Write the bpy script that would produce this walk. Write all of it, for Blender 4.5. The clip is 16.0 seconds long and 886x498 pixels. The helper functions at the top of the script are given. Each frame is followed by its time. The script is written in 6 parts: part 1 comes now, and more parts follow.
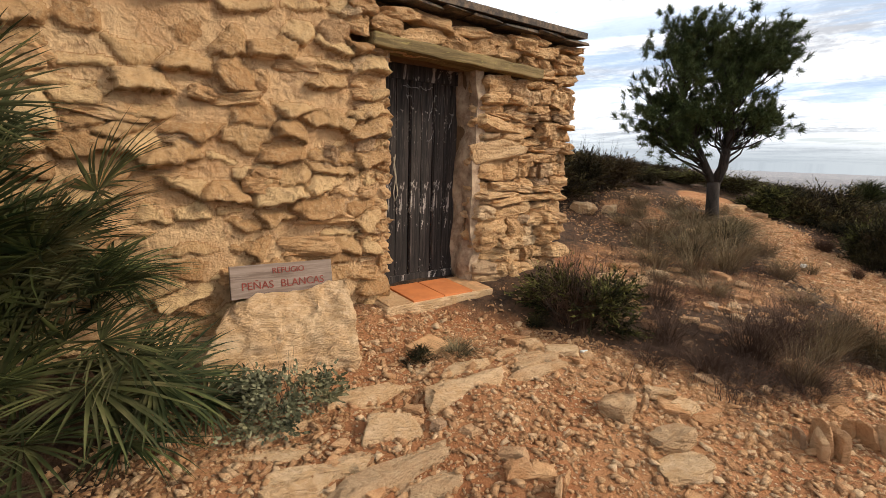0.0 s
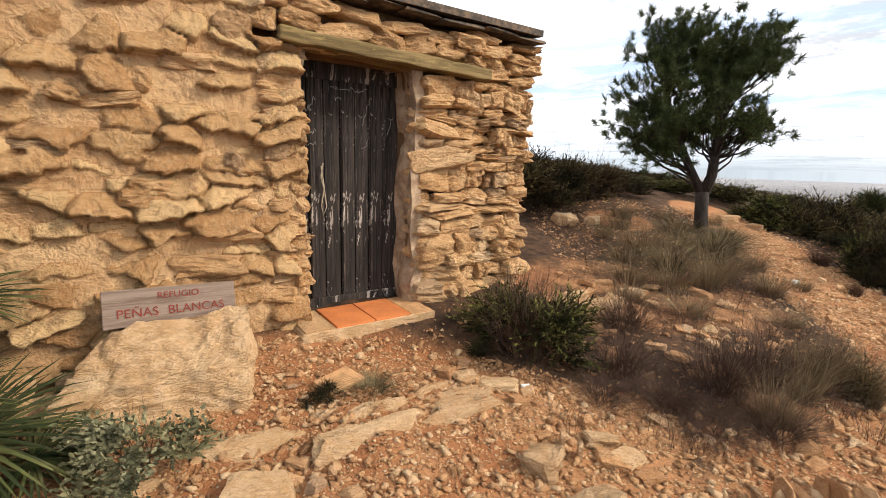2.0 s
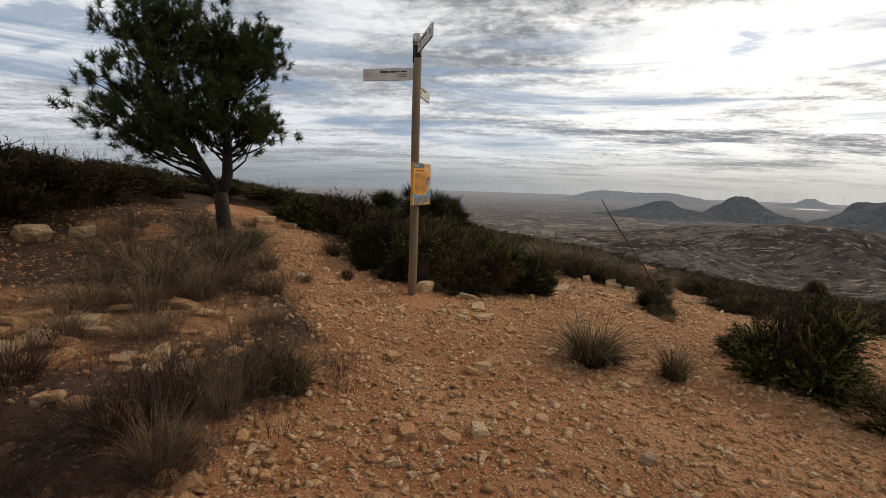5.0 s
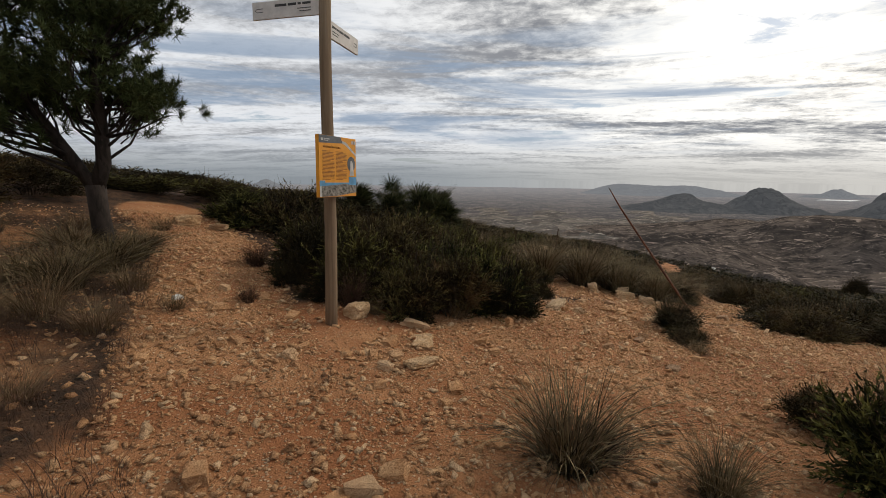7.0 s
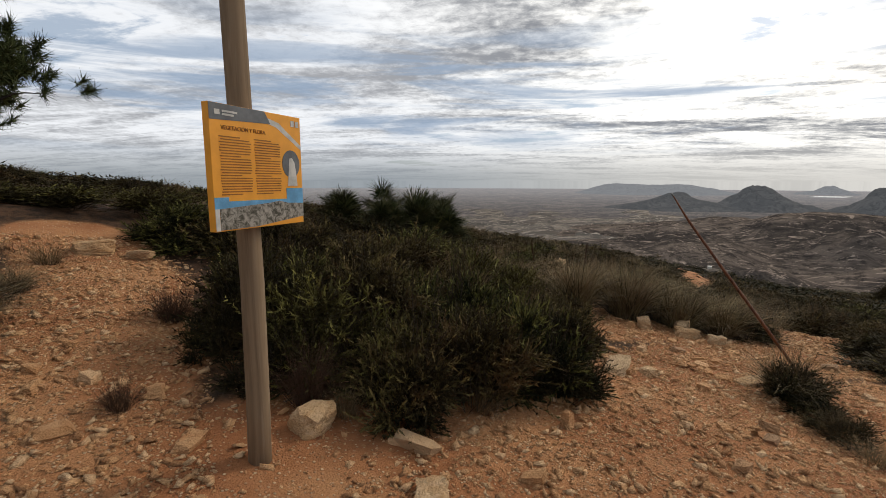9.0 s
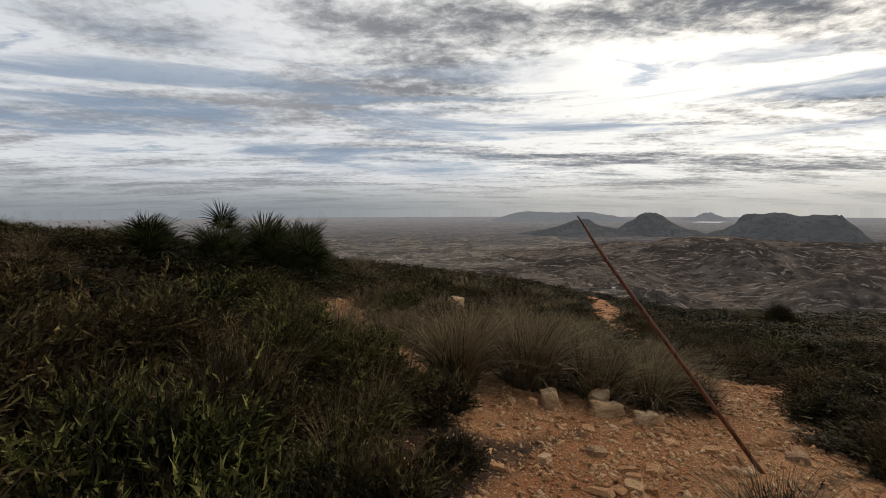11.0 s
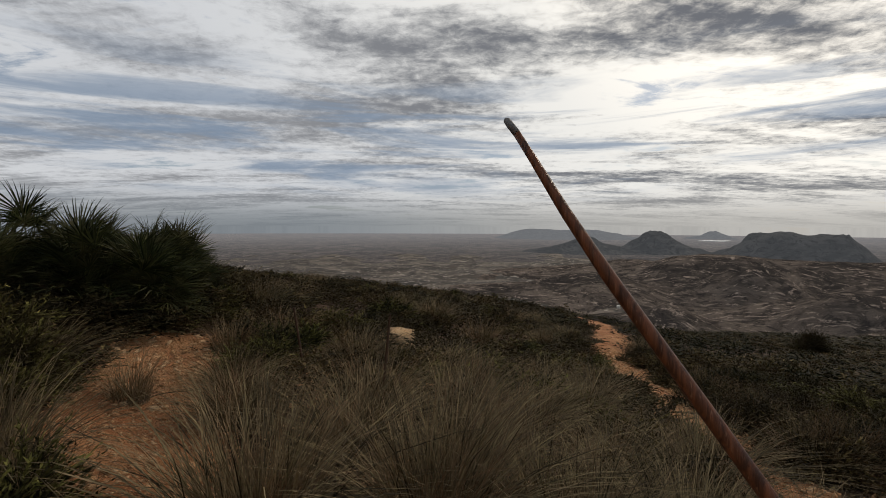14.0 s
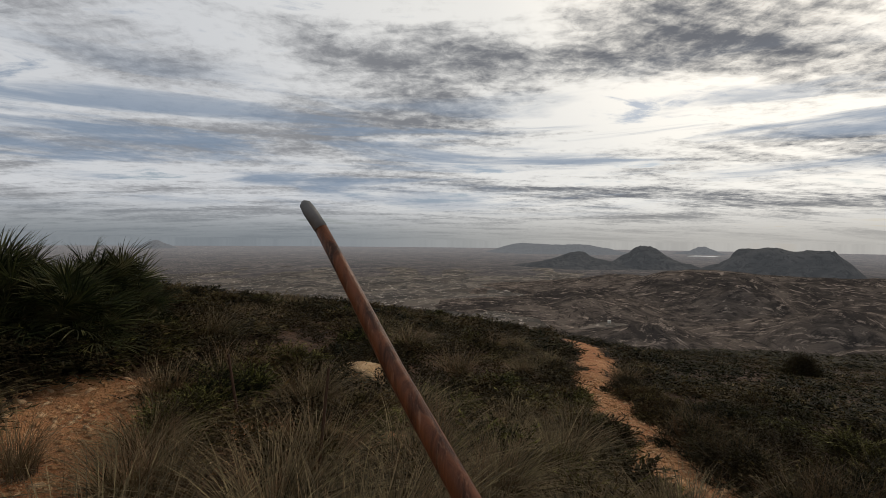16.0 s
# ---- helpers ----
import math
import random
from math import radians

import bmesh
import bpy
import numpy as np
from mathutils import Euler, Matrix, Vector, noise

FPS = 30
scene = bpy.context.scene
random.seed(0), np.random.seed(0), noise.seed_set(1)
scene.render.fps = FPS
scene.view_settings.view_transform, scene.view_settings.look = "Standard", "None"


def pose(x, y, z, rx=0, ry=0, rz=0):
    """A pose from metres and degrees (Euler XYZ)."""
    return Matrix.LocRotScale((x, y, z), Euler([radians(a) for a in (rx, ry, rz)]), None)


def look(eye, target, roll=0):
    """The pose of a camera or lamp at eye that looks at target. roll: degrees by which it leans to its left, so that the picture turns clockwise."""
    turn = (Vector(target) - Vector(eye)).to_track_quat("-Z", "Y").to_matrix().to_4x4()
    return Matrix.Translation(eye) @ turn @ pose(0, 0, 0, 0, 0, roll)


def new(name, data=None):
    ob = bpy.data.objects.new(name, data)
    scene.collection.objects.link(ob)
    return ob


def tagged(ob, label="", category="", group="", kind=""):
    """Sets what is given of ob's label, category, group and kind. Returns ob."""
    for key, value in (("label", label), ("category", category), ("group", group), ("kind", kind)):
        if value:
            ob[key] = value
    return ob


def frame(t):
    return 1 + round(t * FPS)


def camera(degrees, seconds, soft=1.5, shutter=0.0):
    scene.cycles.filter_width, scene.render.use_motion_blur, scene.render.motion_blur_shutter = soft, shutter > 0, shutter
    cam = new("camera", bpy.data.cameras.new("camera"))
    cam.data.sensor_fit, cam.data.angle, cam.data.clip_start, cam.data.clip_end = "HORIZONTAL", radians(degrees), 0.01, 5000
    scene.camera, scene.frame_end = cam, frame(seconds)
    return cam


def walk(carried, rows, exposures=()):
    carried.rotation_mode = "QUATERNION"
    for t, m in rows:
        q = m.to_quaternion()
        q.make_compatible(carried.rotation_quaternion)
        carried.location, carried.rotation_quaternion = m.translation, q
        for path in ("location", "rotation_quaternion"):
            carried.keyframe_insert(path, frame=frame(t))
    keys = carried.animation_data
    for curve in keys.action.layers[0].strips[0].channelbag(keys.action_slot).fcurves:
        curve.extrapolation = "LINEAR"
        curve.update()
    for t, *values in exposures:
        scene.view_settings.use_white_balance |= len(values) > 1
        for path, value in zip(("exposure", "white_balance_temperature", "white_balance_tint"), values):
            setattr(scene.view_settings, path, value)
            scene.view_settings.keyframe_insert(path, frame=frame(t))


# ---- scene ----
cam = camera(87.0, 16.0, 0.8)

PATH = [
    (0, (0.008, 0.066, 1.644), (0.046, 2.025, 1.241), 1.7),
    (0.5, (0.234, 0.281, 1.64), (0.228, 2.24, 1.235), 1.5),
    (1, (0.437, 0.407, 1.646), (0.403, 2.368, 1.258), 1.4),
    (1.5, (0.514, 0.441, 1.645), (0.478, 2.405, 1.273), 1.3),
    (2, (0.561, 0.456, 1.648), (0.567, 2.423, 1.283), 1.5),
    (2.5, (0.625, 0.469, 1.645), (0.878, 2.423, 1.301), 2.1),
    (3, (0.731, 0.492, 1.648), (1.32, 2.376, 1.326), 2.2),
    (3.5, (0.868, 0.54, 1.662), (1.744, 2.308, 1.335), 1.8),
    (4, (1.176, 0.498, 1.605), (2.31, 2.114, 1.284), 1.7),
    (4.2, (1.312, 0.493, 1.576), (2.537, 2.043, 1.263), 1.8),
    (4.5, (1.554, 0.524, 1.539), (2.872, 1.999, 1.241), 1.5),
    (5, (2.004, 0.619, 1.533), (3.419, 2.005, 1.254), 1.8),
    (5.2, (2.174, 0.654, 1.499), (3.609, 2.02, 1.223), 2.0),
    (7.3, (4.083, 1.522, 1.387), (5.423, 2.975, 1.081), 0.9),
    (7.5, (4.212, 1.661, 1.365), (5.54, 3.123, 1.047), 1.0),
    (8, (4.464, 2.11, 1.372), (5.793, 3.572, 1.063), 0.6),
    (8.5, (4.771, 2.536, 1.485), (6.11, 3.99, 1.181), 0.0),
    (9, (5.142, 2.875, 1.462), (6.518, 4.297, 1.174), 0.1),
    (9.5, (5.564, 3.246, 1.449), (6.99, 4.624, 1.19), -0.0),
    (10, (6.127, 3.417, 1.461), (7.651, 4.693, 1.241), -0.8),
    (10.2, (6.358, 3.448, 1.466), (7.929, 4.668, 1.255), -1.1),
    (12.3, (8.577, 4.06, 1.164), (10.202, 5.217, 1.021), -0.0),
    (12.5, (8.753, 4.112, 1.163), (10.379, 5.269, 1.026), -0.0),
    (13, (9.273, 4.304, 1.142), (10.884, 5.481, 1.004), -0.1),
    (13.5, (9.73, 4.403, 1.068), (11.336, 5.588, 0.947), 0.1),
    (14, (10.107, 4.503, 1.072), (11.712, 5.693, 0.976), 0.2),
    (14.5, (10.403, 4.574, 1.189), (12.01, 5.761, 1.118), 0.5),
    (15, (10.577, 4.524, 1.276), (12.18, 5.719, 1.222), 0.6),
    (15.5, (10.609, 4.515, 1.266), (12.221, 5.698, 1.225), 0.4),
    (16, (10.663, 4.521, 1.27), (12.29, 5.684, 1.233), 0.6),
]
EXPOSURES = [(0, 1.06), (0.5, 1.26), (1.0, 1.36), (2.0, 1.38), (2.6, 1.22), (3.0, 0.95), (3.5, 0.45), (4.0, 0.0), (4.5, -0.05), (5.2, 0.0), (7.3, -0.02), (8.0, 0.02), (8.5, 0.17), (9.5, 0.15), (10.2, 0.05), (12.3, -0.38), (14.0, -0.36), (16.0, -0.40)]
walk(cam, [(t, look(eye, target, roll)) for t, eye, target, roll in PATH], EXPOSURES)

# ---- light ----
SUN_AZ, SUN_EL = radians(100), radians(34)
sun_way = Vector((math.sin(SUN_AZ) * math.cos(SUN_EL), math.cos(SUN_AZ) * math.cos(SUN_EL), math.sin(SUN_EL)))
sun = new("sun", bpy.data.lights.new("sun", "SUN"))
sun.data.energy, sun.data.angle, sun.data.color = 1.5, radians(10), (1.0, 0.87, 0.70)
sun.matrix_world = look(sun_way * 50, (0, 0, 0))

world = bpy.data.worlds.new("overcast_sky")
scene.world = world
world.use_nodes = True
wt = world.node_tree
wt.nodes.clear()


def wn(kind, **values):
    node = wt.nodes.new(kind)
    for key, value in values.items():
        node.inputs[int(key[1:])].default_value = value
    return node


def wmath(op, a, b=None, c=None):
    node = wt.nodes.new("ShaderNodeMath")
    node.operation = op
    for i, v in enumerate((a, b, c)):
        if v is None:
            continue
        if isinstance(v, (int, float)):
            node.inputs[i].default_value = v
        else:
            wt.links.new(v, node.inputs[i])
    return node.outputs[0]


def wrange(v, a, b, lo=0.0, hi=1.0):
    node = wt.nodes.new("ShaderNodeMapRange")
    node.interpolation_type = "SMOOTHSTEP"
    wt.links.new(v, node.inputs[0])
    for i, k in zip((1, 2, 3, 4), (a, b, lo, hi)):
        node.inputs[i].default_value = k
    return node.outputs[0]


def wmix(fac, a, b):
    node = wt.nodes.new("ShaderNodeMix")
    node.data_type = "RGBA"
    if isinstance(fac, (int, float)):
        node.inputs[0].default_value = fac
    else:
        wt.links.new(fac, node.inputs[0])
    for slot, v in ((6, a), (7, b)):
        if isinstance(v, tuple):
            node.inputs[slot].default_value = (*v, 1)
        else:
            wt.links.new(v, node.inputs[slot])
    return node.outputs[2]


def wnoise(vec, scale, detail, rough, distort=0.0):
    node = wt.nodes.new("ShaderNodeTexNoise")
    wt.links.new(vec, node.inputs["Vector"])
    node.inputs["Scale"].default_value, node.inputs["Detail"].default_value = scale, detail
    node.inputs["Roughness"].default_value, node.inputs["Distortion"].default_value = rough, distort
    return node.outputs[0]


tc = wt.nodes.new("ShaderNodeTexCoord")
sep = wt.nodes.new("ShaderNodeSeparateXYZ")
wt.links.new(tc.outputs["Generated"], sep.inputs[0])
dx, dy, dz = sep.outputs
up = wmath("MAXIMUM", dz, 0.0)
den = wmath("ADD", up, 0.09)
# the cloud deck: a flat layer seen in perspective, turned so that its streaks cross the valley
ca, sa = math.cos(radians(52)), math.sin(radians(52))
along = wmath("ADD", wmath("MULTIPLY", dx, sa), wmath("MULTIPLY", dy, ca))
across = wmath("SUBTRACT", wmath("MULTIPLY", dx, ca), wmath("MULTIPLY", dy, sa))
comb = wt.nodes.new("ShaderNodeCombineXYZ")
wt.links.new(wmath("DIVIDE", across, den), comb.inputs[0])
wt.links.new(wmath("DIVIDE", along, den), comb.inputs[1])
deck = comb.outputs[0]
strm = wt.nodes.new("ShaderNodeMapping")
strm.inputs["Scale"].default_value = (0.42, 1.0, 1.0)
strm.inputs["Rotation"].default_value = (0, 0, radians(-14))
strm.inputs["Location"].default_value = (3.4, 1.7, 0)
wt.links.new(deck, strm.inputs["Vector"])
big = wnoise(strm.outputs[0], 0.9, 4.0, 0.55, 0.35)
fine = wnoise(strm.outputs[0], 3.4, 8.0, 0.62, 0.55)
cell = wnoise(deck, 11.0, 7.0, 0.68, 0.3)
cover = wmath("ADD", wmath("MULTIPLY", big, 0.62), wmath("MULTIPLY", fine, 0.38))

gaps = cover


def cloud_bank(az, el, long, tall, tilt, much):
    """A heavier bank of cloud round one direction of the sky, broken up by the deck's own texture."""
    global cover
    a, e, t = radians(az), radians(el), radians(tilt)
    c0 = Vector((math.sin(a) * math.cos(e), math.cos(a) * math.cos(e), math.sin(e)))
    right = Vector((math.cos(a), -math.sin(a), 0))
    rise = right.cross(c0)
    u0, v0 = right * math.cos(t) + rise * math.sin(t), rise * math.cos(t) - right * math.sin(t)

    def dotted(v, k):
        return wmath("ADD", wmath("ADD", wmath("MULTIPLY", dx, v.x / k), wmath("MULTIPLY", dy, v.y / k)), wmath("MULTIPLY", dz, v.z / k))

    uu, vv = dotted(u0, radians(long)), dotted(v0, radians(tall))
    far = wmath("ADD", wmath("MULTIPLY", uu, uu), wmath("MULTIPLY", vv, vv))
    ahead = wrange(dotted(c0, 1.0), 0.3, 0.6)
    cover = wmath("ADD", cover, wmath("MULTIPLY", wmath("MULTIPLY", wrange(far, 1.0, 0.1), ahead), much))


cloud_bank(84, 22, 17, 5.5, -6, 0.105)
cloud_bank(95, 16, 9, 3, -10, 0.07)
cloud_bank(80, 8.3, 7, 1.2, 0, 0.08)
cloud_bank(46, 19.5, 17, 3.4, -17, 0.085)
cloud_bank(20, 18.5, 14, 4.2, -14, 0.075)
cloud_bank(40, 13.5, 14, 2.0, 3, 0.03)
cloud_bank(72, 14, 13, 5.0, 0, -0.09)
cloud_bank(62, 25, 8, 4, -15, -0.06)
cloud_bank(30, 30, 25, 6, 0, -0.05)
thick = wrange(wmath("ADD", cover, wmath("MULTIPLY", wmath("SUBTRACT", cell, 0.5), 0.26)), 0.44, 0.64)
gap = wrange(wmath("ADD", gaps, wmath("MULTIPLY", wmath("SUBTRACT", cell, 0.5), 0.10)), 0.43, 0.36)

# brightness round the veiled sun
dot = wmath("ADD", wmath("ADD", wmath("MULTIPLY", dx, float(sun_way.x)), wmath("MULTIPLY", dy, float(sun_way.y))), wmath("MULTIPLY", dz, float(sun_way.z)))
glow = wrange(dot, 0.35, 1.0)
near = wrange(dot, 0.80, 1.0)

sky = wt.nodes.new("ShaderNodeTexSky")
sky.sky_type, sky.sun_disc = "NISHITA", False
sky.sun_elevation, sky.sun_rotation = SUN_EL, SUN_AZ
blue = wt.nodes.new("ShaderNodeMix")
blue.data_type, blue.blend_type = "RGBA", "MULTIPLY"
blue.inputs[0].default_value = 1.0
wt.links.new(sky.outputs[0], blue.inputs[6])
blue.inputs[7].default_value = (0.10, 0.10, 0.10, 1)

white = wmix(glow, (0.80, 0.82, 0.85), (1.2, 1.17, 1.10))
white = wmix(near, white, (1.6, 1.5, 1.34))
grey = wmix(glow, (0.34, 0.35, 0.375), (0.20, 0.21, 0.235))
clouds = wmix(thick, white, grey)
sky_all = wmix(wmath("MULTIPLY", gap, 0.8), clouds, wmix(0.45, blue.outputs[2], (0.36, 0.43, 0.54)))
# bands of blue-grey low over the plain
bandv = wt.nodes.new("ShaderNodeCombineXYZ")
wt.links.new(wmath("MULTIPLY", across, 1.6), bandv.inputs[0])
wt.links.new(wmath("MULTIPLY", dz, 17.0), bandv.inputs[1])
bands = wnoise(bandv.outputs[0], 1.0, 6.0, 0.6, 0.5)
band = wmath("MULTIPLY", wrange(bands, 0.46, 0.60), wmath("MULTIPLY", wrange(dz, 0.03, 0.10), wrange(dz, 0.36, 0.2)))
sky_all = wmix(wmath("MULTIPLY", band, 0.85), sky_all, wmix(glow, (0.26, 0.345, 0.47), (0.36, 0.44, 0.56)))
# the thick deck overhead, mostly out of view, darkened to cut the light from above
sky_all = wmix(wrange(dz, 0.42, 0.8, 0.0, 0.8), sky_all, wmix(thick, (0.38, 0.39, 0.40), (0.22, 0.23, 0.245)))
# haze over the plain and the sea
haze = wmix(glow, (0.245, 0.275, 0.30), (0.66, 0.63, 0.58))
sky_all = wmix(wrange(dz, 0.09, 0.0, 0.0, 0.9), sky_all, haze)
bg = wt.nodes.new("ShaderNodeBackground")
wt.links.new(sky_all, bg.inputs[0])
bg.inputs[1].default_value = 1.0
wt.links.new(bg.outputs[0], wt.nodes.new("ShaderNodeOutputWorld").inputs[0])


# ---- materials ----
class Mat:
    """A node material with short words for the usual nodes."""

    def __init__(self, name, rough=0.9, metal=0.0, spec=0.25):
        self.m = bpy.data.materials.new(name)
        self.m.use_nodes = True
        self.t = self.m.node_tree
        self.b = self.t.nodes["Principled BSDF"]
        self.b.inputs["Roughness"].default_value = rough
        self.b.inputs["Metallic"].default_value = metal
        self.b.inputs["Specular IOR Level"].default_value = spec
        self.co = self.t.nodes.new("ShaderNodeTexCoord").outputs["Object"]

    def put(self, v, slot):
        if isinstance(v, (int, float)):
            slot.default_value = v
        elif isinstance(v, tuple):
            slot.default_value = (*v, 1) if len(v) == 3 else v
        else:
            self.t.links.new(v, slot)

    def world(self):
        return self.t.nodes.new("ShaderNodeNewGeometry").outputs["Position"]

    def island(self):
        return self.t.nodes.new("ShaderNodeNewGeometry").outputs["Random Per Island"]

    def rand(self):
        return self.t.nodes.new("ShaderNodeObjectInfo").outputs["Random"]

    def scaled(self, vec, s):
        n = self.t.nodes.new("ShaderNodeMapping")
        self.t.links.new(vec, n.inputs["Vector"])
        n.inputs["Scale"].default_value = s
        return n.outputs[0]

    def noise(self, vec, scale, detail=5.0, rough=0.6, distort=0.0):
        n = self.t.nodes.new("ShaderNodeTexNoise")
        self.t.links.new(vec, n.inputs["Vector"])
        n.inputs["Scale"].default_value, n.inputs["Detail"].default_value = scale, detail
        n.inputs["Roughness"].default_value, n.inputs["Distortion"].default_value = rough, distort
        return n.outputs[0]

    def cells(self, vec, scale, out="Distance", feature="F1"):
        n = self.t.nodes.new("ShaderNodeTexVoronoi")
        n.feature = feature
        self.t.links.new(vec, n.inputs["Vector"])
        n.inputs["Scale"].default_value = scale
        return n.outputs[out]

    def span(self, v, a, b, lo=0.0, hi=1.0):
        n = self.t.nodes.new("ShaderNodeMapRange")
        n.interpolation_type = "SMOOTHSTEP"
        self.put(v, n.inputs[0])
        for i, k in zip((1, 2, 3, 4), (a, b, lo, hi)):
            n.inputs[i].default_value = k
        return n.outputs[0]

    def mix(self, f, a, b, blend="MIX"):
        n = self.t.nodes.new("ShaderNodeMix")
        n.data_type, n.blend_type = "RGBA", blend
        self.put(f, n.inputs[0])
        self.put(a, n.inputs[6])
        self.put(b, n.inputs[7])
        return n.outputs[2]

    def math(self, op, a, b):
        n = self.t.nodes.new("ShaderNodeMath")
        n.operation = op
        self.put(a, n.inputs[0])
        self.put(b, n.inputs[1])
        return n.outputs[0]

    def color(self, v):
        self.put(v, self.b.inputs["Base Color"])
        return self

    def bump(self, h, strength=0.5, distance=0.02):
        n = self.t.nodes.new("ShaderNodeBump")
        n.inputs["Strength"].default_value, n.inputs["Distance"].default_value = strength, distance
        self.t.links.new(h, n.inputs["Height"])
        self.t.links.new(n.outputs[0], self.b.inputs["Normal"])
        return self


def stone_material(name, light, mid, dark, moss=(0.10, 0.085, 0.06), layer=(6, 6, 16), pieces=False):
    k = Mat(name, 0.92)
    w = k.world()
    a = k.noise(w, 9, 6, 0.65, 0.6)
    b = k.noise(k.scaled(w, layer), 1.6, 7, 0.7, 1.2)
    c = k.mix(k.span(a, 0.34, 0.66), mid, light)
    c = k.mix(k.span(b, 0.56, 0.68, 0, 0.4), c, dark)
    c = k.mix(k.span(b, 0.46, 0.36, 0, 0.5), c, (light[0] * 1.15, light[1] * 1.22, light[2] * 1.35))
    if pieces:
        c = k.mix(k.span(k.island(), 0.62, 1.0, 0, 0.9), c, (0.84, 0.60, 0.37))
        c = k.mix(k.span(k.island(), 0.45, 0.1, 0, 0.75), c, (0.34, 0.145, 0.06))
    c = k.mix(k.span(k.noise(w, 17, 6, 0.7, 1.0), 0.55, 0.7, 0, 0.6), c, dark)
    c = k.mix(k.span(k.rand(), 0.6, 0.9, 0, 0.45), c, (mid[0] * 0.62, mid[1] * 0.55, mid[2] * 0.5))
    c = k.mix(k.span(k.rand(), 0.85, 1.0, 0, 0.6), c, (0.30, 0.24, 0.18))
    c = k.mix(k.span(k.rand(), 0.2, 0.0, 0, 0.6), c, (0.62, 0.47, 0.31))
    c = k.mix(k.span(k.noise(w, 4.3, 6, 0.7), 0.60, 0.72, 0, 0.75), c, moss)
    c = k.mix(k.span(k.noise(w, 60, 3, 0.7), 0.3, 0.7, 0, 0.35), c, light)
    k.color(c).bump(k.math("ADD", k.math("MULTIPLY", b, 1.1), k.noise(w, 26, 9, 0.75, 0.5)), 1.0, 0.034)
    return k.m


STONE = stone_material("limestone", (0.68, 0.44, 0.23), (0.52, 0.285, 0.12), (0.17, 0.08, 0.036))
SLAB = stone_material("schist_slab", (0.74, 0.52, 0.31), (0.62, 0.37, 0.18), (0.34, 0.17, 0.075), layer=(5, 11, 26))
PEBBLE = stone_material("gravel_stone", (0.74, 0.45, 0.235), (0.56, 0.275, 0.115), (0.36, 0.155, 0.062), (0.46, 0.235, 0.11), pieces=True)

k = Mat("lime_plaster", 0.95)
w = k.world()
c = k.mix(k.span(k.noise(w, 2.2, 5, 0.6, 0.4), 0.35, 0.65), (0.50, 0.29, 0.14), (0.62, 0.405, 0.215))
c = k.mix(k.span(k.noise(w, 7, 6, 0.7, 0.5), 0.52, 0.66, 0, 0.8), c, (0.27, 0.145, 0.07))
c = k.mix(k.span(k.noise(w, 40, 4, 0.7), 0.35, 0.75, 0, 0.3), c, (0.62, 0.46, 0.28))
att = k.t.nodes.new("ShaderNodeAttribute")
att.attribute_name = "stone"
rock = k.mix(k.span(att.outputs["Fac"], 0.2, 1.0), (0.37, 0.20, 0.085), (0.60, 0.40, 0.20))
rock = k.mix(k.span(k.noise(w, 8, 6, 0.7, 0.8), 0.50, 0.68, 0, 0.75), rock, (0.20, 0.11, 0.055))
rock = k.mix(k.span(k.noise(w, 30, 6, 0.7), 0.45, 0.7, 0, 0.4), rock, (0.62, 0.45, 0.26))
c = k.mix(k.span(att.outputs["Fac"], 0.05, 0.18), c, rock)
PLASTER = k.color(c).bump(k.math("ADD", k.noise(w, 11, 8, 0.62, 0.6), k.math("MULTIPLY", k.noise(w, 48, 6, 0.7), 0.5)), 1.0, 0.045).m

k = Mat("grey_mortar", 0.95)
c = k.mix(k.span(k.noise(k.world(), 9, 6, 0.7), 0.35, 0.65), (0.26, 0.17, 0.11), (0.50, 0.37, 0.25))
MORTAR = k.color(c).bump(k.noise(k.world(), 30, 8, 0.7), 0.8, 0.02).m

# dark colour that stands for shade in the gaps between wall stones
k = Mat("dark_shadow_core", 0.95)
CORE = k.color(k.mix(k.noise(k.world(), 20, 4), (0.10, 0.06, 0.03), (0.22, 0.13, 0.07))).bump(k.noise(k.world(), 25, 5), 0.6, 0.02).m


def wood_material(name, a, b, pale, streak=(30, 30, 1.6), rough=0.85, chips=0.0):
    k = Mat(name, rough)
    g = k.noise(k.scaled(k.co, streak), 1.0, 8, 0.65, 0.6)
    c = k.mix(k.span(g, 0.35, 0.65), a, b)
    c = k.mix(k.span(k.noise(k.scaled(k.co, streak), 3.2, 6, 0.6), 0.55, 0.75, 0, 0.7), c, pale)
    if chips:
        c = k.mix(k.span(k.noise(k.scaled(k.co, (9, 9, 4)), 1.0, 8, 0.75, 0.8), 0.565, 0.60, 0, chips), c, (0.50, 0.43, 0.38))
    c = k.mix(k.span(k.rand(), 0, 1, 0, 0.35), c, (a[0] * 0.6, a[1] * 0.6, a[2] * 0.6))
    k.color(c).bump(g, 0.5, 0.006)
    return k.m


